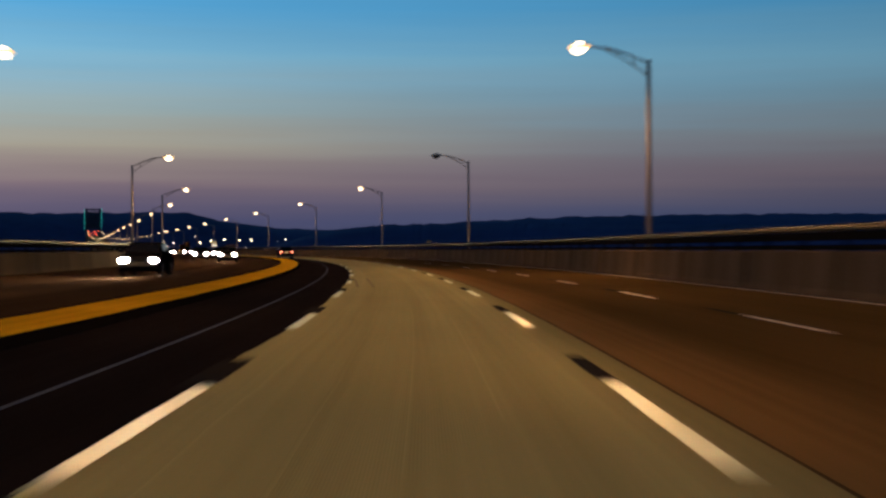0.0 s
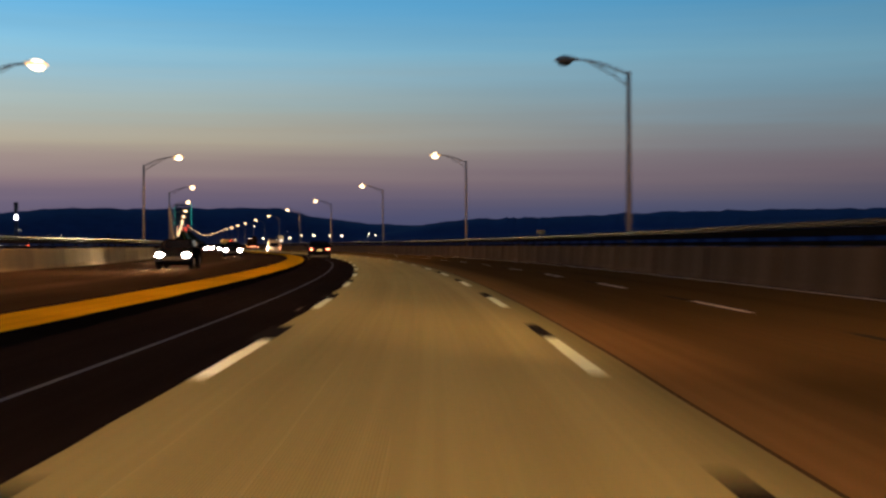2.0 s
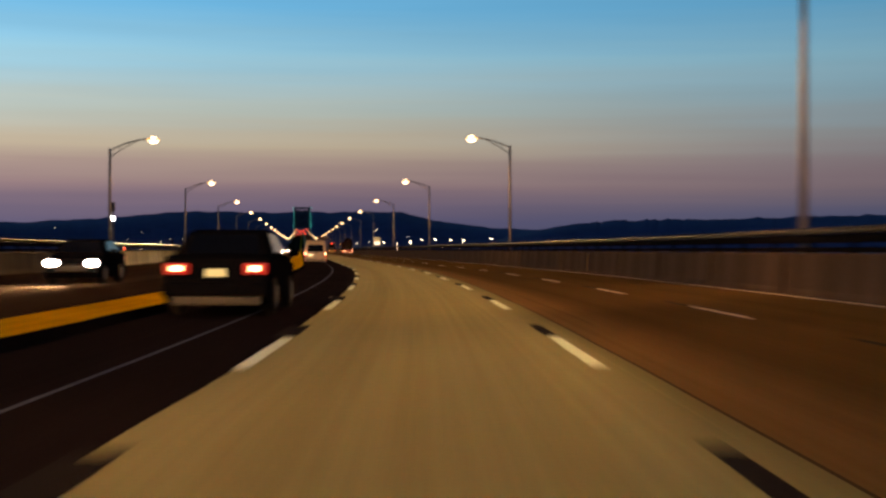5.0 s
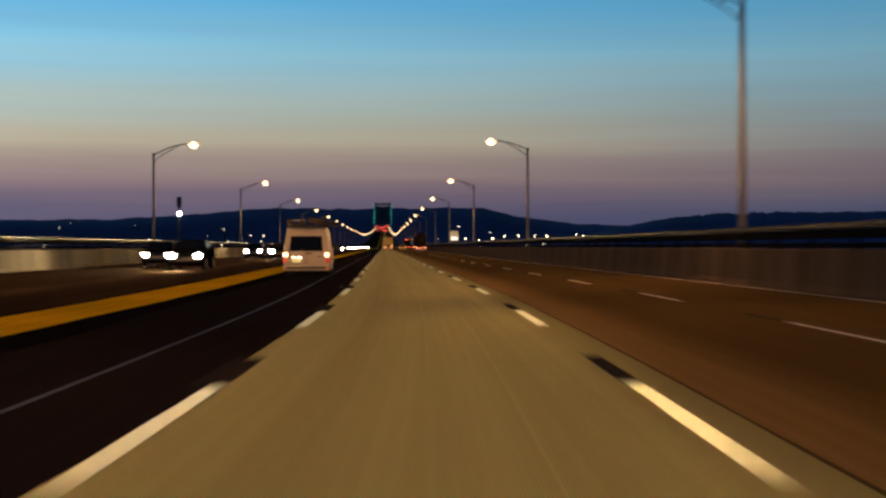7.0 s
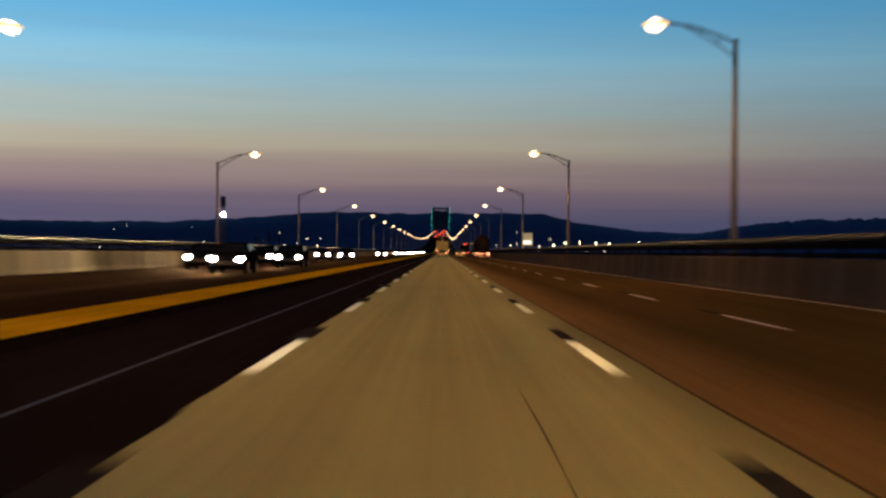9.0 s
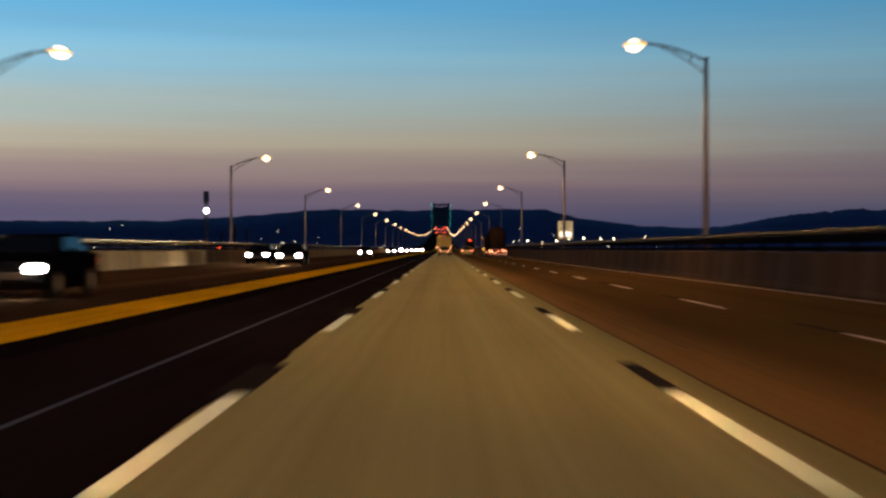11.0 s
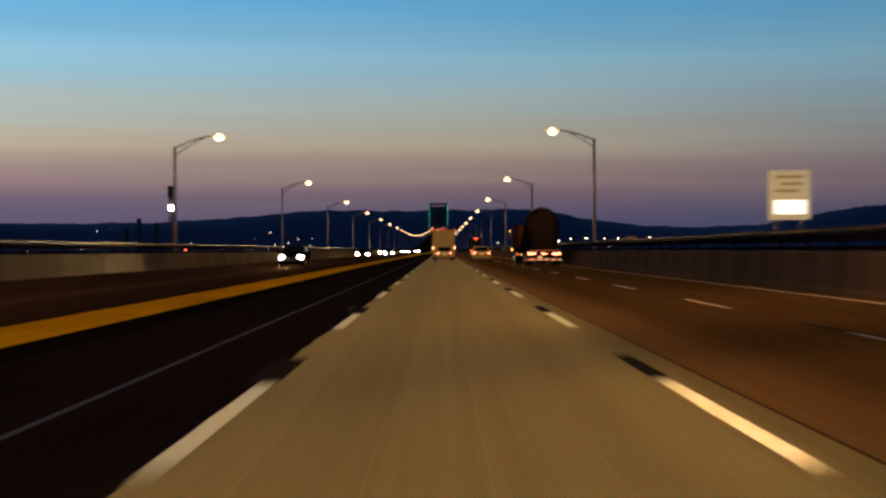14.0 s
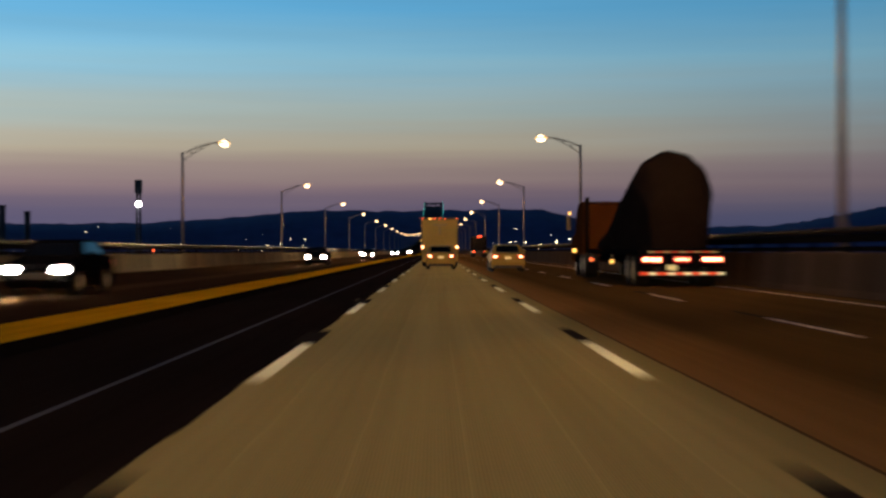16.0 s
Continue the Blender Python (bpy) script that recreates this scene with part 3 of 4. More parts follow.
for p, turn, side, gain in lights:
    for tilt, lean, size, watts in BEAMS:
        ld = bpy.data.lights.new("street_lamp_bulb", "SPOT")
        ld.energy, ld.color, ld.shadow_soft_size = watts * gain, (1.0, 0.51, 0.17), 0.12
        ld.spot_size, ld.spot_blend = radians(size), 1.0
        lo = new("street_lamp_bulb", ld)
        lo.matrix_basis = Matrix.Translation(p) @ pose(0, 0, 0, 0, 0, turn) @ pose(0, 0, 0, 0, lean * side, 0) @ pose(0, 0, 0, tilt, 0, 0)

# ---------------------------------------------------------------- main span portal, far off
SPAN_STEEL = surface("dark_span_steel", (0.03, 0.045, 0.075), 0.7, 0.2, vary=0.2, scale=0.1)
GREEN_BULB = glow("green_string_bulb", (0.05, 0.8, 0.7), 2.0)
RED_GLOW = glow("red_beacon", (1.0, 0.10, 0.03), 6.0)
span = thing("bridge_portal", "dark steel portal of the main span with green light strings", "bridge tower", at=pose(-3.3, 2330, 0))
zb = -12.0
for x in (-13.2, 13.2):
    bm = B()
    for dx, dy in ((-1.3, -4), (1.3, -4), (-1.3, 4), (1.3, 4)):
        tube(bm, (x + dx, dy, zb), (x + dx * 0.8, dy * 0.6, 78), 0.7, 0.55, 8)
    for i in range(12):
        z0, z1 = zb + 8 * i, zb + 8 * i + 8
        if z1 < 78:
            tube(bm, (x - 1.2, -3.5, z0), (x + 1.2, -3.5, z1), 0.3, None, 6)
            tube(bm, (x + 1.2, -3.5, z0), (x - 1.2, -3.5, z1), 0.3, None, 6)
    part("tower_leg", bm, SPAN_STEEL, span)
for z in (76, 64, 52, 42):
    part("cross_strut", block(-13, 13, -3.5, 3.5, z - 1.3, z + 1.3, 0.2), SPAN_STEEL, span)
for z0, z1 in ((64, 76), (52, 64), (42, 52)):
    for a, b in (((-13, z0), (0, z1)), ((0, z1), (13, z0)), ((-13, z1), (0, z0)), ((0, z0), (13, z1))):
        part("brace", tube(B(), (a[0], 0, a[1]), (b[0], 0, b[1]), 0.9, None, 6), SPAN_STEEL, span)
bm = B()
for x in (-13, 13):
    for i in range(10):
        y0 = 10 + 22 * i
        z = 74 - 2.2 * i
        tube(bm, (x, y0 - 10, z + 2.2), (x, y0 + 12, z), 1.1, None, 6)
        tube(bm, (x, y0, z), (x, y0 + 12, 30), 0.9, None, 6)
        tube(bm, (x, y0 + 12, z), (x, y0, 30), 0.9, None, 6)
for i in range(9):
    for z in (70 - 2.2 * i, 56 - 1.5 * i, 45):
        tube(bm, (-13, 14 + 22 * i, z), (13, 14 + 22 * i, z), 1.5, None, 6)
    tube(bm, (-13, 14 + 22 * i, 70 - 2.2 * i), (13, 14 + 22 * i, 46), 1.2, None, 6)
    tube(bm, (13, 14 + 22 * i, 70 - 2.2 * i), (-13, 14 + 22 * i, 46), 1.2, None, 6)
part("side_truss", bm, SPAN_STEEL, span)
for x in (-15.3, 15.3):
    for i in range(11):
        part("bulb", ball(B(), (x * (1 - 0.02 * (i % 2)), -5, 40 + 3.6 * i), 0.5, 0.5, 0.5, 8, 6), GREEN_BULB, span, "green bulb")
for x, z in ((-9, 36), (-4, 33), (3, 35), (8, 37), (0, 30), (-7, 28), (6, 29)):
    part("beacon", ball(B(), (x, -8, z), 0.8, 0.8, 0.8, 8, 6), RED_GLOW, span, "red warning light over the roadway")

# ---------------------------------------------------------------- signs beyond the rail
SIGN_FACE = surface("sign_face_cream", (0.36, 0.30, 0.15), 0.5, vary=0.08, scale=1.5)
SIGN_WHITE = surface("sign_face_white", (0.95, 0.95, 0.95), 0.4, vary=0.05)
for m_sign, shine in ((SIGN_FACE, 0.3), (SIGN_WHITE, 1.3)):    # glow stands in for headlamp light thrown back
    b_sign = m_sign.node_tree.nodes["Principled BSDF"]
    b_sign.inputs["Emission Color"].default_value = (1.0, 0.78, 0.42, 1) if m_sign is SIGN_FACE else (1.0, 0.96, 0.86, 1)
    b_sign.inputs["Emission Strength"].default_value = shine
SIGN_MARK = surface("sign_marks", (0.30, 0.24, 0.10), 0.5, vary=0.1)
SIGN_INK = surface("sign_lettering", (0.22, 0.16, 0.07), 0.5, vary=0.1)
# the lettering gets a weaker share of this painted headlamp light
b_sign = SIGN_INK.node_tree.nodes["Principled BSDF"]
b_sign.inputs["Emission Color"].default_value, b_sign.inputs["Emission Strength"].default_value = (1.0, 0.70, 0.30, 1), 0.12
SIGN_BACK = surface("sign_back_metal", (0.10, 0.09, 0.05), 0.6, 0.0, vary=0.15)
ALU = surface("sign_post_alu", (0.11, 0.105, 0.10), 0.5, 0.5, vary=0.1)
sign = thing("road_sign", "reflective rectangular sign with cream upper and white lower panel, glowing as if headlit", "road sign", at=road_pose(197.5, 11.75, -0.65))
for x in (-0.45, 0.45):
    part("sign_post", block(x - 0.05, x + 0.05, 0.04, 0.12, -0.7, 4.2, 0.01), ALU, sign)
part("outrigger", block(-1.9, 0.55, 0.0, 0.14, -0.72, -0.5, 0.02), ALU, sign, "steel bracket from the deck edge")
panel = part("sign_panel", block(-0.72, 0.72, 0.0, 0.03, 2.75, 4.45, 0.02), SIGN_FACE, sign, "cream reflective panel")
part("lower_plate", block(-0.54, 0.58, -0.012, 0.0, 2.95, 3.42, 0.004), SIGN_WHITE, panel, "bright white plate")
for z, x0, x1 in ((4.22, -0.45, 0.5), (3.98, -0.3, 0.42), (3.74, -0.5, 0.3)):
    part("lettering_bar", block(x0, x1, -0.012, 0.0, z - 0.045, z + 0.045), SIGN_INK, panel)
for i, (s, off, z) in enumerate(((-98.0, 10.3, 1.8), (86.0, 10.35, 1.5), (226.0, 10.35, 1.66))):
    sm = thing("marker_sign", "small dull yellow marker plate on a post by the rail", "road sign", "marker plates along the rail", at=road_pose(s, off, 0.1))
    part("plate_post", block(-0.03, 0.03, 0.02, 0.08, 0, z, 0.006), ALU, sm)
    part("plate", block(-0.27, 0.27, 0.0, 0.02, z - 0.15, z + 0.12, 0.015), SIGN_BACK, sm)

# ---------------------------------------------------------------- works in the river
PILE = surface("wet_steel_pile", (0.012, 0.014, 0.02), 0.6, 0.2, vary=0.3)
WHITE_LAMP = glow("work_lamp_white", (1.0, 0.96, 0.9), 60.0)
for s, off, top, r in ((337, -41.8, 5.6, 0.3), (337, -39.4, 5.0, 0.28), (352, -47.0, 4.6, 0.3)):
    p = road(s, off, 0)
    pl = thing("river_pile", "dark steel pile standing in the river", "pile", "piles in the river", at=pose(p.x, p.y, -9))
    bm = B()
    tube(bm, (0, 0, -0.5), (0, 0, top + 9), r, r, 14)
    part("shaft", bm, PILE, pl, smooth=True)
    part("pile_cap", tube(B(), (0, 0, top + 8.9), (0, 0, top + 9.05), r * 1.15, None, 14), PILE, pl)
p = road(760, -122, 0)
rig = thing("pile_rig", "dark crane barge with tall mast and white work lamp", "crane", at=pose(p.x, p.y, -9))
part("barge_hull", block(-9, 9, -16, 16, -0.5, 2.4, 0.3), PILE, rig)
part("cab_house", block(-3, 3, -4, 4, 2.4, 6.5, 0.2), PILE, rig)
bm = B()
for x, y in ((-0.9, -0.9), (0.9, -0.9), (-0.9, 0.9), (0.9, 0.9)):
    tube(bm, (x, y, 2.4), (x * 0.7, y * 0.7, 39), 0.28, None, 6)
for i in range(18):
    z = 2.4 + 2 * i
    tube(bm, (-0.85, -0.9, z), (0.85, -0.9, z + 2), 0.14, None, 5)
    tube(bm, (0.85, 0.9, z), (-0.85, 0.9, z + 2), 0.14, None, 5)
box(bm, -1.3, 1.3, -1.3, 1.3, 34, 39.6, 0.2)
part("mast", bm, PILE, rig)
part("work_lamp", ball(B(), (0.4, -1.6, 29.6), 1.1, 1.1, 1.1), WHITE_LAMP, rig, "white work lamp")
part("deck_lamp", ball(B(), (-1.5, -16, 6.4), 0.9, 0.9, 0.9), WHITE_LAMP, rig, "white deck lamp")
part("deck_lamp", ball(B(), (5.0, -16, 6.6), 0.9, 0.9, 0.9), WHITE_LAMP, rig, "white deck lamp")
part("lamp_stand", block(-1.7, -1.3, -16.2, -15.8, 2.3, 5.8), PILE, rig)
part("lamp_stand", block(4.8, 5.2, -16.2, -15.8, 2.3, 6.0), PILE, rig)
part("red_flag_light", ball(B(), (9, -14, 11), 0.45, 0.45, 1.2), RED_GLOW, rig, "red marker lamp")
part("lamp_stand", block(8.85, 9.15, -14.1, -13.9, 0.5, 10.5), PILE, rig)

# ---------------------------------------------------------------- vehicles
TYRE = surface("tyre_rubber", (0.012, 0.012, 0.012), 0.9, vary=0.2, fine=40, spec=0.05)
RIM = surface("wheel_rim", (0.022, 0.021, 0.02), 0.6, 0.0, vary=0.1)
GLASS = glass("dark_vehicle_glass", (0.003, 0.003, 0.004), 0.04, 0.1)
TRIM = surface("black_trim", (0.02, 0.02, 0.02), 0.5, vary=0.2)
CHROME = surface("chrome_trim", (0.6, 0.6, 0.6), 0.2, 1.0, vary=0.05)
TAIL = glow("tail_light_lit", (1.0, 0.06, 0.02), 6.0)
TAIL_HOT = glow("tail_light_bright", (1.0, 0.34, 0.17), 13.0)
REFLECTOR = glow("tail_lens_red", (0.8, 0.012, 0.008), 0.45)
# plates glow in place of light from their plate lamps
PLATE_GLOW = glow("plate_glow", (1.0, 0.75, 0.3), 0.6)
PLATE_LAMP = glow("plate_lamp", (1.0, 0.85, 0.55), 8.0)
AMBER = glow("amber_marker", (1.0, 0.5, 0.1), 3.0)
MARK_RED = glow("red_marker", (1.0, 0.12, 0.03), 3.0)
HEADLIGHT = glow("headlight_lit", (1.0, 0.90, 0.68), 300.0)


def paint(name, col, rough=0.35, metal=0.0):
    return surface(name, col, rough, metal, vary=0.1, scale=1.5, fine=20, coat=0.0, spec=0.1)


def hull(bm, profile, hw):
    """A body from its side outline (y, z), lofted across; hw(y, z) gives the half width."""
    left = [bm.verts.new((-hw(y, z), y, z)) for y, z in profile]
    right = [bm.verts.new((hw(y, z), y, z)) for y, z in profile]
    n = len(profile)
    bm.faces.new(left)
    bm.faces.new(right[::-1])
    for i in range(n):
        j = (i + 1) % n
        bm.faces.new((left[i], right[i], right[j], left[j]))
    bmesh.ops.recalc_face_normals(bm, faces=bm.faces)
    es = [e for e in bm.edges if all(abs(v.co.x) > 1e-4 and v.co.x * e.verts[0].co.x > 0 for v in e.verts)]
    bmesh.ops.bevel(bm, geom=es, offset=0.05, segments=2, affect="EDGES", profile=0.6)
    return bm


def wheel(parent, x, y, r, w, rim=RIM):
    bm = B()
    bmesh.ops.create_cone(bm, segments=24, radius1=r, radius2=r, depth=w, cap_ends=True, matrix=Matrix.Translation((x, y, r)) @ pose(0, 0, 0, 0, 90, 0))
    bmesh.ops.bevel(bm, geom=[e for e in bm.edges if e.is_manifold and len(e.link_faces) == 2 and max(len(f.verts) for f in e.link_faces) > 10], offset=0.03, segments=2, affect="EDGES")
    wh = part("wheel", bm, TYRE, parent)
    bm = B()
    s = 1 if x > 0 else -1
    bmesh.ops.create_cone(bm, segments=20, radius1=r * 0.62, radius2=r * 0.55, depth=0.03, cap_ends=True, matrix=Matrix.Translation((x + s * (w / 2 + 0.01), y, r)) @ pose(0, 0, 0, 0, 90 * s, 0))
    part("rim", bm, rim, wh)
    return wh


def quad_pane(bm, pts, thick=0.02):
    """A pane of four corners with a little thickness."""
    vs = [bm.verts.new(p) for p in pts]
    f = bm.faces.new(vs)
    r = bmesh.ops.extrude_face_region(bm, geom=[f])
    nrm = (Vector(pts[1]) - Vector(pts[0])).cross(Vector(pts[2]) - Vector(pts[0])).normalized()
    for v in r["geom"]:
        if isinstance(v, bmesh.types.BMVert):
            v.co += nrm * thick
    bmesh.ops.recalc_face_normals(bm, faces=bm.faces)
    return bm


def saloon(name, label, category, body_paint, at, lit_rear=True, lit_front=False, width=1.8, length=4.75, group=""):
    """A saloon car; its rear bumper is at y = 0, its nose at y = length."""
    car = thing(name, label, category, group, at=at)
    W, L = width / 2, length
    low = [(0.05, 0.32), (0.0, 0.62), (0.08, 0.95), (0.22, 1.0), (0.85, 1.02), (L - 1.25, 0.98), (L - 0.35, 0.82), (L - 0.02, 0.66), (L, 0.36), (L - 0.15, 0.2), (0.3, 0.2)]
    part("body", hull(B(), low, lambda y, z: W * (1.0 if 0.3 < z < 0.85 else 0.93) * (0.93 if y < 0.06 or y > L - 0.1 else 1.0)), body_paint, car)
    cab = [(0.78, 1.0), (1.35, 1.40), (1.75, 1.45), (2.5, 1.44), (2.85, 1.36), (3.5, 0.97)]
    part("roof", hull(B(), cab, lambda y, z: W * (0.90 - 0.42 * max(0.0, z - 1.0))), body_paint, car)
    bm = B()
    quad_pane(bm, [(-0.62, 0.80, 1.04), (0.62, 0.80, 1.04), (0.55, 1.26, 1.36), (-0.55, 1.26, 1.36)], -0.02)
    part("rear_window", bm, GLASS, car)
    bm = B()
    quad_pane(bm, [(0.66, 3.42, 1.03), (-0.66, 3.42, 1.03), (-0.56, 2.93, 1.35), (0.56, 2.93, 1.35)], -0.02)
    part("windscreen", bm, GLASS, car)
    for sx in (-1, 1):
        bm = B()
        pts = [(sx * (W * 0.9 + 0.004), 1.15, 1.05), (sx * (W * 0.9 + 0.004), 3.1, 1.05), (sx * (W * 0.75 + 0.012), 2.75, 1.36), (sx * (W * 0.75 + 0.012), 1.5, 1.38)]
        quad_pane(bm, pts if sx > 0 else pts[::-1], 0.01)
        part("side_window", bm, GLASS, car)
        part("mirror", box(B(), sx * W * 1.0 - 0.09 + sx * 0.1, sx * W * 1.0 + 0.09 + sx * 0.1, 3.0, 3.12, 0.98, 1.12, 0.03), body_paint, car)
        x = sx * (W - 0.27)
        lens = part("tail_light", box(B(), x - 0.2, x + 0.2, -0.015, 0.09, 0.7, 0.88, 0.025), REFLECTOR, car, "red tail lamp")
        part("tail_bulb", box(B(), x - 0.085, x + 0.085, -0.03, 0.0, 0.755, 0.835, 0.02), TAIL_HOT if lit_rear else REFLECTOR, lens, "glowing lamp core" if lit_rear else "")
        part("head_light", ball(B(), (x, L - 0.06, 0.66), 0.2, 0.11, 0.115, 14, 10), HEADLIGHT if lit_front else CHROME, car, "glaring headlamp" if lit_front else "")
        for y in (0.95, L - 0.95):
            wheel(car, sx * (W - 0.13), y, 0.32, 0.21)
    part("bumper", box(B(), -W * 0.95, W * 0.95, -0.06, 0.16, 0.34, 0.56, 0.05), body_paint, car)
    part("skirt", box(B(), -W * 0.8, W * 0.8, -0.02, 0.2, 0.2, 0.34, 0.03), TRIM, car)
    part("number_plate", box(B(), -0.17, 0.17, -0.03, 0.01, 0.66, 0.79, 0.006), PLATE_GLOW, car, "small plain plate, made to glow as if lit")
    part("grille", box(B(), -0.5, 0.5, L - 0.06, L + 0.015, 0.42, 0.58, 0.02), TRIM, car)
    return car


GOLD = paint("pale_gold_paint", (0.24, 0.17, 0.04), 0.5, 0.1)
CREAM = paint("cream_paint", (0.24, 0.165, 0.035), 0.5, 0.05)
DARK_PAINT = surface("dark_paint", (0.004, 0.004, 0.005), 0.5, vary=0.1, spec=0.0)
WHITE_PAINT = paint("white_van_paint", (0.28, 0.235, 0.19), 0.5)
ORANGE_PAINT = surface("orange_cab_paint", (0.042, 0.015, 0.005), 0.8, vary=0.2, scale=1.5, fine=20, spec=0.0)
BOX_PAINT = surface("yellowed_box_body", (0.36, 0.265, 0.06), 0.6, vary=0.15, scale=0.8, fine=6)

saloon("saloon_car", "pale gold saloon car in the centre lane, tail lamps lit", "car", GOLD, road_pose(287.0, 0.15))
saloon("saloon_car", "cream saloon car in the outer lane, tail lamps lit", "car", CREAM, road_pose(277.5, 3.62), width=1.85, length=4.9)
saloon("saloon_car", "dark saloon car in the lane beside the median, tail lamps lit", "car", DARK_PAINT, road_pose(-76, -3.3))

# small delivery van with a rack of ladders and boards
van = thing("delivery_van", "white delivery van with ladders on its roof rack", "van", at=road_pose(7.2, -3.66) @ Matrix.Diagonal((0.94, 0.96, 0.95, 1)))
W = 0.9
side = [(0.02, 0.26), (-0.02, 0.60), (0.03, 0.92), (0.16, 1.60), (0.26, 1.84), (0.45, 1.92), (2.9, 1.9), (3.35, 1.72), (3.85, 1.18), (4.5, 1.0), (4.6, 0.62), (4.55, 0.3), (4.3, 0.24), (0.3, 0.24)]
part("body", hull(B(), side, lambda y, z: W * (1.0 if z < 1.1 else 1.0 - 0.16 * (z - 1.1) / 0.9)), WHITE_PAINT, van)
bm = B()
quad_pane(bm, [(-0.66, 0.035, 0.98), (0.66, 0.035, 0.98), (0.61, 0.148, 1.57), (-0.61, 0.148, 1.57)], -0.03)
part("rear_window", bm, GLASS, van, "black tinted rear glass")
part("bumper", box(B(), -0.9, 0.9, -0.1, 0.12, 0.22, 0.44, 0.05), WHITE_PAINT, van)
part("bumper_strip", box(B(), -0.78, 0.78, -0.115, -0.06, 0.29, 0.375, 0.01), TRIM, van)
part("door_seam", box(B(), -0.006, 0.006, -0.035, 0.03, 0.44, 0.97), TRIM, van)
part("door_handle", box(B(), -0.02, 0.24, -0.06, 0.02, 0.87, 0.92, 0.012), TRIM, van)
part("number_plate", box(B(), -0.55, -0.2, -0.045, 0.0, 0.54, 0.70, 0.006), PLATE_GLOW, van, "small plain plate, made to glow as if lit")
for x in (-0.5, -0.26):
    part("plate_lamp", box(B(), x - 0.07, x + 0.07, -0.05, 0.0, 0.72, 0.75, 0.008), PLATE_LAMP, van)
part("badge", box(B(), 0.42, 0.58, -0.035, 0.02, 0.75, 0.78, 0.004), CHROME, van)
for sx in (-1, 1):
    part("tail_light", box(B(), sx * 0.82 - 0.07, sx * 0.82 + 0.07, -0.03, 0.2, 0.77, 0.90, 0.025), TAIL_HOT, van, "bright tail lamp")
    part("tail_lens", box(B(), sx * 0.83 - 0.075, sx * 0.83 + 0.075, -0.035, 0.2, 0.52, 0.73, 0.02), REFLECTOR, van, "red lens")
    # side reflector glows in place of headlamp light it would return
    part("side_reflector", box(B(), sx * 0.87 - 0.04, sx * 0.87 + 0.04, -0.11, 0.0, 0.27, 0.33, 0.01), REFLECTOR, van)
    part("mirror", box(B(), sx * 1.02 - 0.12, sx * 1.02 + 0.12, 3.3, 3.45, 1.05, 1.3, 0.04), TRIM, van)
    bm = B()
    pts = [(sx * 0.895, 2.75, 1.15), (sx * 0.895, 3.6, 1.15), (sx * 0.84, 3.25, 1.62), (sx * 0.83, 2.8, 1.7)]
    quad_pane(bm, pts if sx > 0 else pts[::-1], 0.01)
    part("side_window", bm, GLASS, van)
    part("side_moulding", box(B(), sx * 0.9 - 0.02, sx * 0.9 + 0.02, 1.3, 3.5, 0.62, 0.7, 0.01), TRIM, van)
    for y in (0.72, 3.63):
        wheel(van, sx * 0.8, y, 0.32, 0.2)
for y in (0.6, 1.7, 2.7):
    bm = B()
    tube(bm, (-0.75, y, 1.985), (0.75, y, 1.985), 0.025)
    for x in (-0.7, 0.7):
        tube(bm, (x, y, 1.86), (x, y, 1.98), 0.022)
    part("rack_bar", bm, TRIM, van, "black roof rack bar")
ladder_mat = surface("weathered_wood_boards", (0.035, 0.02, 0.012), 0.8, vary=0.3, scale=4, fine=30)
load = thing("ladder_stack", "weathered ladder and bundled boards lying on the van rack", "ladder", at=road_pose(7.2, -3.66) @ Matrix.Diagonal((0.94, 0.96, 0.95, 1)))
bm = B()
for z in (2.012, 2.185):
    box(bm, -0.8, -0.16, -0.05, 2.9, z, z + 0.045, 0.008)
for i in range(10):
    y = 0.1 + 0.29 * i
    for x in (-0.74, -0.22):
        box(bm, x - 0.025, x + 0.025, y, y + 0.05, 2.02, 2.22, 0.006)
part("ladder", bm, ladder_mat, load, "dark folded ladder")
for i, (z, dy, w) in enumerate(((0.0, 0.0, 0.34), (0.05, -0.08, 0.33), (0.10, 0.05, 0.31), (0.15, -0.03, 0.33))):
    bm = box(B(), -w, w, -0.15 + dy, 3.0 + dy, z, z + 0.044, 0.008)
    bmesh.ops.transform(bm, matrix=pose(0.44, 0, 2.045, 0, 12, -8), verts=bm.verts)
    part("board", bm, ladder_mat, load)

# box lorry in the centre lane
lorry = thing("box_lorry", "yellowed box lorry with marker lamps along its top edge", "truck", at=road_pose(301.5, 0.14))
part("box_body", box(B(), -1.28, 1.28, 0, 8.2, 1.15, 3.42, 0.04), BOX_PAINT, lorry)
part("rear_frame", box(B(), -1.31, 1.31, -0.03, 0.05, 1.05, 1.2, 0.02), BOX_PAINT, lorry)
for x0, x1, z0, z1 in ((-1.3, -1.2, 1.2, 3.43), (1.2, 1.3, 1.2, 3.43), (-1.2, 1.2, 3.28, 3.43)):
    part("door_frame", box(B(), x0, x1, -0.03, 0.05, z0, z1, 0.012), SIGN_BACK, lorry)
for i in range(6):
    z = 1.22 + 0.34 * i
    part("roller_slat", box(B(), -1.18, 1.18, -0.012, 0.03, z, z + 0.328, 0.01), BOX_PAINT, lorry)
part("emblem_bar", box(B(), -0.5, 0.5, -0.02, 0.0, 2.85, 3.02, 0.004), SIGN_MARK, lorry, "faded emblem bar")
part("emblem_bar", box(B(), -0.08, 0.08, -0.02, 0.0, 2.2, 2.85, 0.004), SIGN_MARK, lorry, "faded emblem stroke")
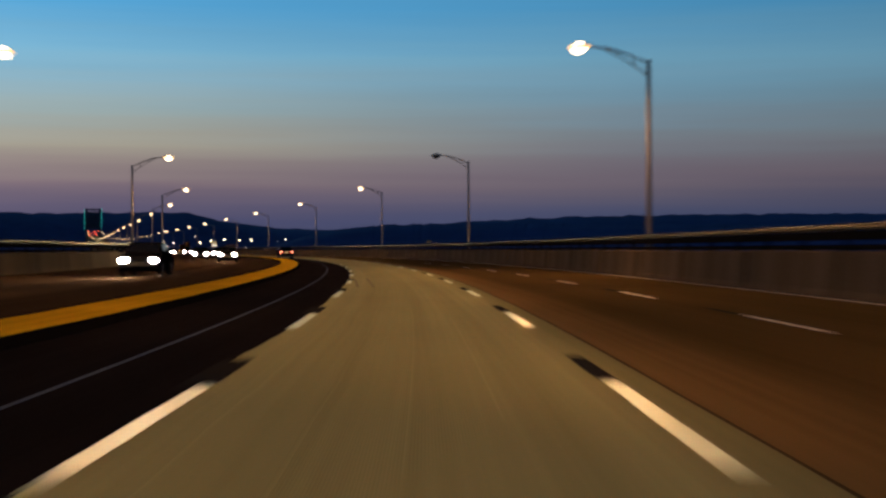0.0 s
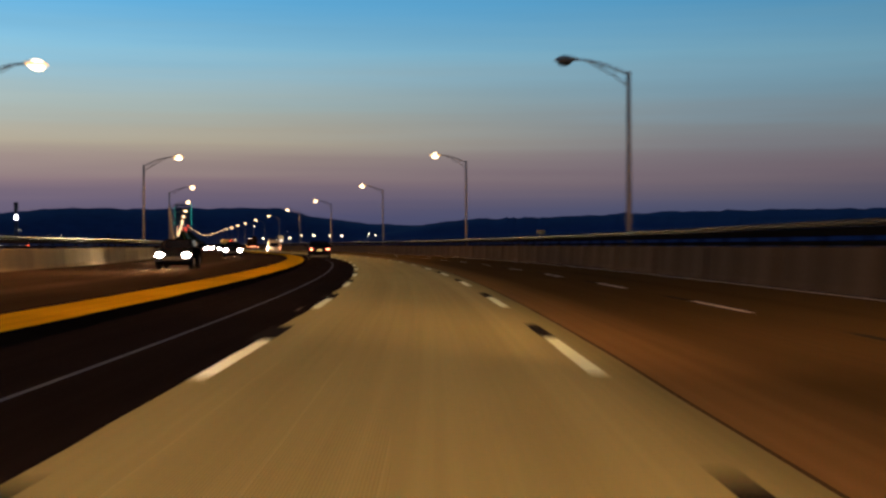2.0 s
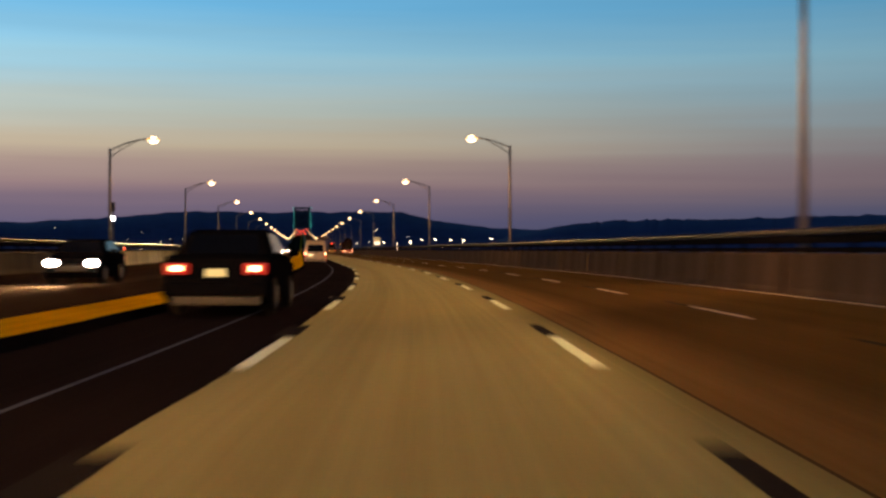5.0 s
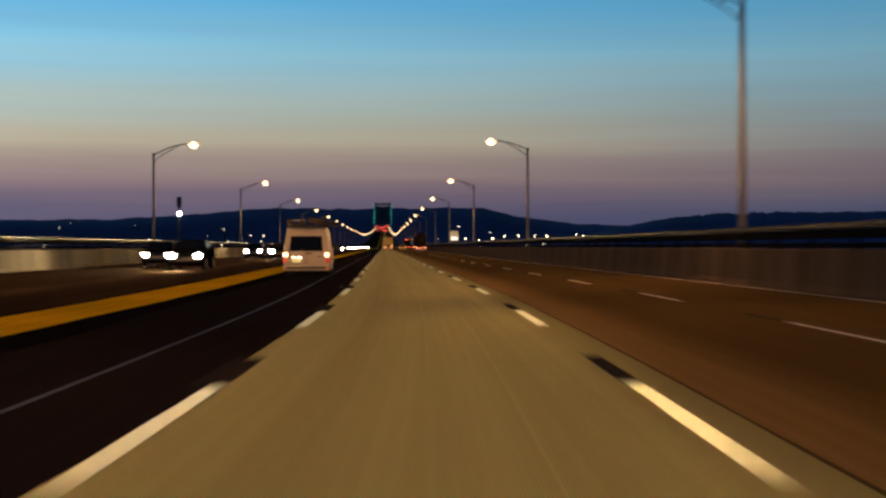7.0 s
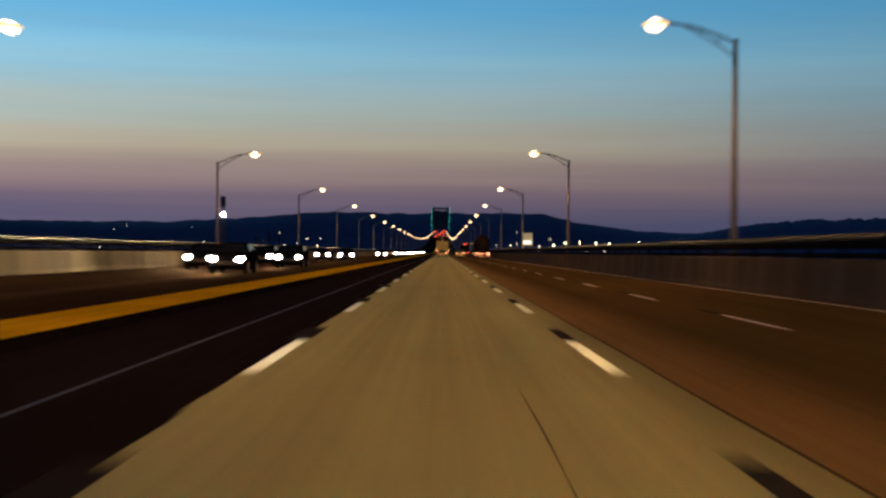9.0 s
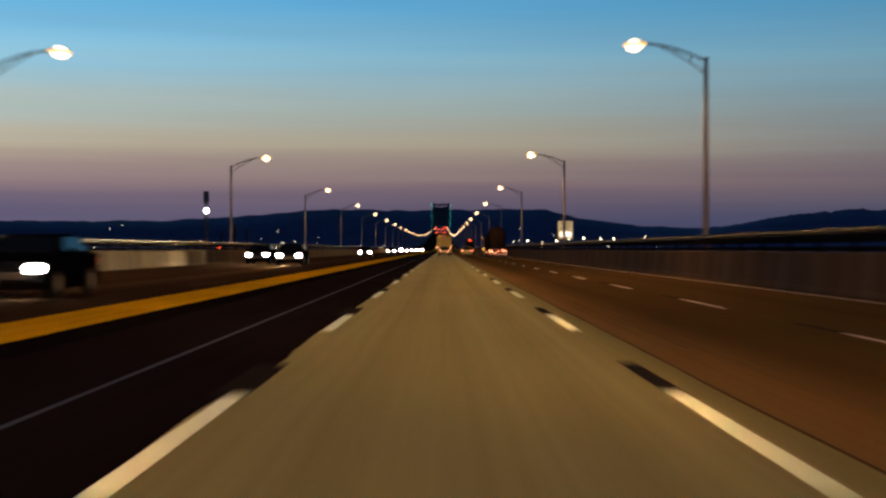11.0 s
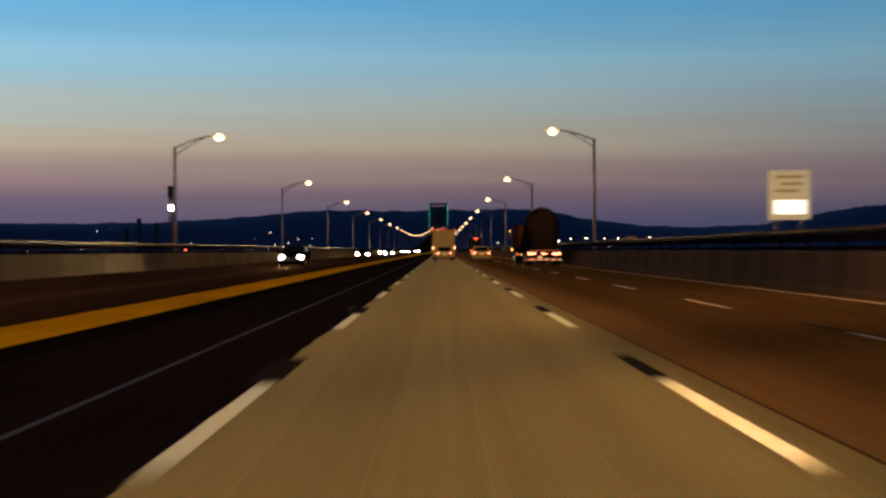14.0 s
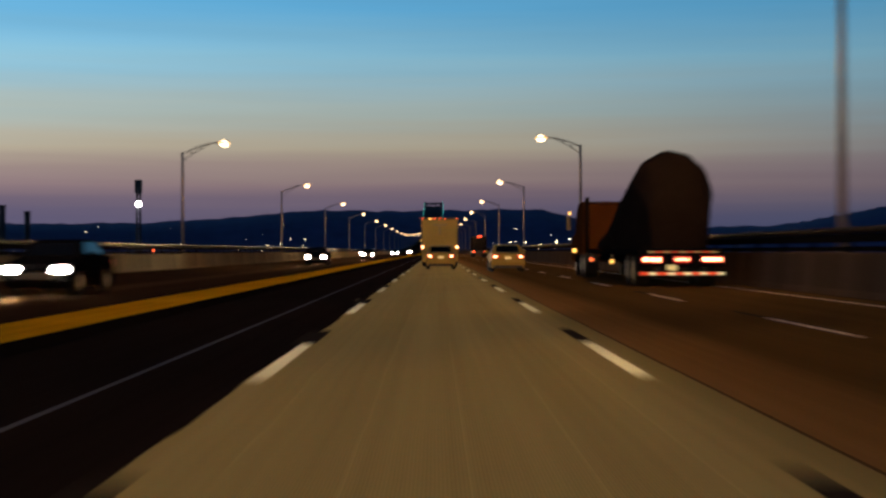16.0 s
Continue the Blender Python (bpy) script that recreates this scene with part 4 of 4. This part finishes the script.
for x in (-1.2, -0.35, 0.0, 0.35, 1.2):
    part("marker_lamp", box(B(), x - 0.06, x + 0.06, -0.06, -0.02, 3.33, 3.39, 0.012), MARK_RED, lorry, "red marker lamp")
part("marker_lamp", box(B(), -0.75, -0.6, -0.06, -0.02, 3.29, 3.39, 0.012), AMBER, lorry, "amber marker lamp")
for z in (1.8, 2.3, 2.8):
    part("side_marker", box(B(), -1.33, -1.27, 0.0, 0.08, z, z + 0.09, 0.01), AMBER, lorry, "amber side marker")
for sx in (-1, 1):
    part("tail_light", box(B(), sx * 1.2 - 0.07, sx * 1.2 + 0.07, -0.08, 0.0, 1.3, 1.43, 0.03), TAIL_HOT, lorry, "bright tail lamp")
    part("mudguard", box(B(), sx * 0.95 - 0.3, sx * 0.95 + 0.3, 0.4, 0.44, 0.35, 1.05, 0.01), BOX_PAINT, lorry, "pale mud flap")
    for y in (1.2, 6.9):
        wheel(lorry, sx * 0.98, y, 0.48, 0.5)
part("chassis", box(B(), -0.5, 0.5, 0.1, 9.0, 0.75, 1.1, 0.03), TRIM, lorry)
part("cab", hull(B(), [(8.4, 0.6), (8.4, 2.6), (8.7, 2.75), (9.6, 2.65), (10.1, 1.7), (10.6, 1.5), (10.7, 0.6)], lambda y, z: 1.1), BOX_PAINT, lorry)
part("step_bumper", box(B(), -1.15, 1.15, -0.1, 0.06, 0.5, 0.66, 0.03), BOX_PAINT, lorry)

# flatbed lorry with a tarpaulin-covered load
flatbed = thing("flatbed_lorry", "orange-cabbed flatbed lorry with a red and white reflector bar", "truck", at=road_pose(247.6, 7.19))
part("bed", box(B(), -1.28, 1.28, 0.0, 13.2, 0.95, 1.15, 0.03), DARK_PAINT, flatbed)
part("rear_plate", box(B(), -1.28, 1.28, -0.05, 0.05, 0.6, 1.17, 0.02), DARK_PAINT, flatbed)
for cx, n, gap, r in ((-0.9, 3, 0.2, 0.065), (0.0, 3, 0.14, 0.042), (0.9, 3, 0.2, 0.065)):
    half = gap * (n - 1) / 2
    # housing glows to paint the red halo round the lamps
    housing = part("lamp_housing", box(B(), cx - half - 0.1, cx + half + 0.1, -0.062, -0.045, 0.72, 0.92, 0.02), REFLECTOR, flatbed, "red lamp housing, glowing as the lamps' halo")
    for i in range(n):
        part("tail_light", ball(B(), (cx - half + i * gap, -0.075, 0.82), r, 0.035, r), TAIL_HOT, housing, "round bright red tail lamp")
part("number_plate", box(B(), -0.46, -0.16, -0.085, -0.05, 0.5, 0.66, 0.006), PLATE_GLOW, flatbed, "small plain plate, made to glow as if lit")
# tape glows to paint the headlamp light it sends back
REFL_WHITE = glow("reflector_white", (1.0, 0.86, 0.45), 0.8)
REFL_RED = glow("reflector_red", (1.0, 0.07, 0.02), 0.8)
part("underride_bar", box(B(), -1.28, 1.28, -0.04, 0.1, 0.34, 0.45, 0.02), TRIM, flatbed)
for i, (x0, x1) in enumerate(((-1.26, -0.98), (-0.98, -0.76), (-0.76, -0.42), (-0.42, -0.2), (-0.2, 0.06), (0.06, 0.28), (0.28, 0.54), (0.54, 0.76), (0.76, 1.06), (1.06, 1.26))):
    part("reflector_tape", box(B(), x0, x1 - 0.005, -0.056, -0.04, 0.36, 0.44, 0.004), REFL_RED if i % 2 == 0 else REFL_WHITE, flatbed)
# the upper tapes carry the same painted glow, more faintly
REFL_DIM = glow("reflector_yellowed", (1.0, 0.62, 0.24), 0.28)
REFL_FAINT = glow("reflector_faint_red", (1.0, 0.07, 0.02), 0.3)
for x0 in (-0.92, -0.46, 0.02, 0.46, 0.95):
    part("top_marker", box(B(), x0 - 0.09, x0 + 0.09, -0.07, -0.04, 1.02, 1.07, 0.01), REFL_DIM, flatbed, "yellowed reflector tape")
for x0 in (-0.69, -0.22, 0.24, 0.7):
    part("top_marker", box(B(), x0 - 0.12, x0 + 0.12, -0.068, -0.04, 1.025, 1.065, 0.01), REFL_FAINT, flatbed, "faint red reflector tape")
for sx in (-1, 1):
    part("underride_strut", box(B(), sx * 0.7 - 0.05, sx * 0.7 + 0.05, 0.0, 0.08, 0.4, 1.0, 0.01), TRIM, flatbed)
    for y in (1.4, 2.7, 15.0, 16.3, 19.3):
        wheel(flatbed, sx * 0.98, y, 0.5, 0.52 if y < 18 else 0.3)
    part("side_rail", box(B(), sx * 1.29 - 0.02, sx * 1.29 + 0.02, 0.1, 13.0, 1.0, 1.12, 0.01), STEEL_RAIL, flatbed)
    for y, z, lamp_mat, tint in ((6.2, 0.66, AMBER, "amber"), (12.2, 0.68, MARK_RED, "red")):
        part("side_lamp", box(B(), sx * 1.27 - 0.04, sx * 1.27 + 0.04, y, y + 0.14, z, z + 0.12, 0.01), lamp_mat, flatbed, tint + " side lamp")
        part("lamp_bracket", box(B(), sx * 1.25 - 0.03, sx * 1.25 + 0.03, y + 0.03, y + 0.11, z + 0.1, 1.0, 0.006), TRIM, flatbed)
    part("fuel_tank", tube(B(), (sx * 0.95, 16.9, 0.75), (sx * 0.95, 18.5, 0.75), 0.32, None, 16), STEEL_RAIL, flatbed, smooth=True)
    part("mirror", box(B(), sx * 1.5 - 0.1, sx * 1.5 + 0.1, 18.9, 19.0, 2.0, 2.6, 0.03), TRIM, flatbed)
    part("mirror_lamp", ball(B(), (sx * 1.46, 18.88, 2.72), 0.06, 0.05, 0.06), AMBER, flatbed)
    part("step_lamp", ball(B(), (sx * 1.32, 18.2, 1.1), 0.09, 0.06, 0.09), AMBER, flatbed)
part("chassis", box(B(), -0.45, 0.45, 0.5, 20.2, 0.7, 1.05, 0.03), DARK_PAINT, flatbed)
part("cab", hull(B(), [(15.9, 0.9), (15.9, 3.0), (16.3, 3.15), (17.9, 3.1), (18.7, 2.6), (19.2, 1.85), (20.6, 1.7), (20.9, 0.7), (19.0, 0.6)], lambda y, z: 1.2), ORANGE_PAINT, flatbed, "orange cab")
part("exhaust_pipe", tube(B(), (-1.05, 15.7, 1.0), (-1.05, 15.7, 3.3), 0.09, None, 12), STEEL_RAIL, flatbed, smooth=True)

TARP = surface("brown_canvas_tarpaulin", (0.0105, 0.0074, 0.0062), 0.95, spec=0.0, vary=0.4, scale=1.2, bump=0.6, fine=12)
bm = B()
ny, na = 60, 60
grid = []
for i in range(ny + 1):
    f = i / ny
    y = 0.3 + 11.9 * f
    # steep rounded back, tallest two metres in, then one long slope down towards the cab
    if y < 2.0:
        h = 3.05 * math.sin((0.22 + 0.78 * (y - 0.3) / 1.7) * math.pi / 2) ** 0.45
    else:
        h = 3.05 * (1.0 - 0.92 * ((y - 2.0) / 10.2) ** 1.12)
    w = 1.27 * (0.70 + 0.30 * math.sin(min(1.0, f / 0.16) * math.pi / 2)) * (1.0 if f < 0.85 else 1.0 - 0.25 * (f - 0.85) / 0.15)
    dome = min(h * 0.97, 1.12 * w)     # round top over nearly upright sides
    ring = []
    for j in range(na + 1):
        q = -0.35 + 1.7 * j / na       # below 0 and above 1: the sides
        a = math.pi * min(1.0, max(0.0, q))
        side_drop = max(0.0, -q, q - 1.0) / 0.35
        crease = 0.012 * math.sin(q * 34 + 0.8 * y + 2.0 * noise.noise((q * 6.0, y * 0.5, 8.0)))
        fold = 1.0 + 0.014 * noise.noise((q * 9.0, y * 0.9, 1.0)) + 0.014 * noise.noise((q * 20.0, y * 0.35, 4.0)) + crease * (1.0 - side_drop)
        x = w * (1.0 - 0.12 * side_drop) * math.cos(a) * fold
        z = 1.15 + (h - dome) * (1.0 - side_drop) + dome * math.sin(a) * fold
        ring.append(bm.verts.new((x, y, z)))
    grid.append(ring)
tarp = thing("tarpaulin_load", "tall humped load under a brown canvas tarpaulin", "tarpaulin load", at=road_pose(247.6, 7.19))


def cover(name, i0, i1, label):
    """The rings i0 to i1 of the cover as one panel of canvas."""
    cb = B()
    vs = [[cb.verts.new(v.co) for v in ring] for ring in grid[i0:i1 + 1]]
    for a, b in zip(vs, vs[1:]):
        for j in range(na):
            cb.faces.new((a[j], a[j + 1], b[j + 1], b[j]))
    if i0 == 0:
        cb.faces.new(vs[0])
    if i1 == ny:
        cb.faces.new(vs[-1][::-1])
    bmesh.ops.recalc_face_normals(cb, faces=cb.faces)
    part(name, cb, TARP, tarp, label, smooth=True)


cover("back_panel", 0, 9, "rounded back of the canvas cover")
cover("front_panel", 9, ny, "canvas sloping down towards the cab")
bm.free()

# lorry far ahead
far = thing("tanker_lorry", "dark lorry far ahead with a red top lamp", "truck", at=road_pose(436, 7.3))
part("box_body", box(B(), -1.25, 1.25, 0, 11, 1.1, 3.6, 0.06), DARK_PAINT, far)
part("top_lamp", box(B(), -0.35, 0.35, -0.06, 0.0, 3.4, 3.6, 0.03), TAIL, far, "red top lamp")
part("chassis", box(B(), -1.2, 1.2, 0.0, 11, 0.7, 1.1, 0.03), TRIM, far)
for sx in (-1, 1):
    part("tail_light", box(B(), sx * 0.95 - 0.14, sx * 0.95 + 0.14, -0.07, 0.0, 0.85, 1.05, 0.03), TAIL, far, "red tail lamp")
    for y in (1.2, 2.4, 9.6):
        wheel(far, sx * 0.95, y, 0.5, 0.5)

# oncoming cars beyond the median
ONCOMING = "oncoming cars beyond the median"
spots = [(-176, -10.6), (-112, -10.4), (-84, -13.4), (-50, -10.6), (26, -10.2), (36, -13.2), (78, -9.8), (90, -13.2), (101, -9.6), (112, -12.8),
         (160, -10.2), (168, -13.4), (246, -10.2), (318, -9.6), (395, -9.4), (455, -13.0), (520, -9.5), (600, -12.0), (690, -9.6)]
first = None
for i, (s, off) in enumerate(spots):
    m = road_pose(s, off, 0, 180.0)
    if i == 0:
        first = saloon("oncoming_car", "dark oncoming saloon car with glaring headlamps", "car", DARK_PAINT, m, False, True, group=ONCOMING)
    else:
        copy_thing(first, m)
    # its dipped beam
    hd = bpy.data.lights.new("headlamp_beam", "SPOT")
    hd.energy, hd.color, hd.shadow_soft_size, hd.spot_size, hd.spot_blend = 60000.0, (1.0, 0.84, 0.55), 0.1, radians(44), 1.0
    ho = new("headlamp_beam", hd)
    ho.matrix_basis = m @ pose(0, 4.95, 0.66, 85.5, 0, -7.0)
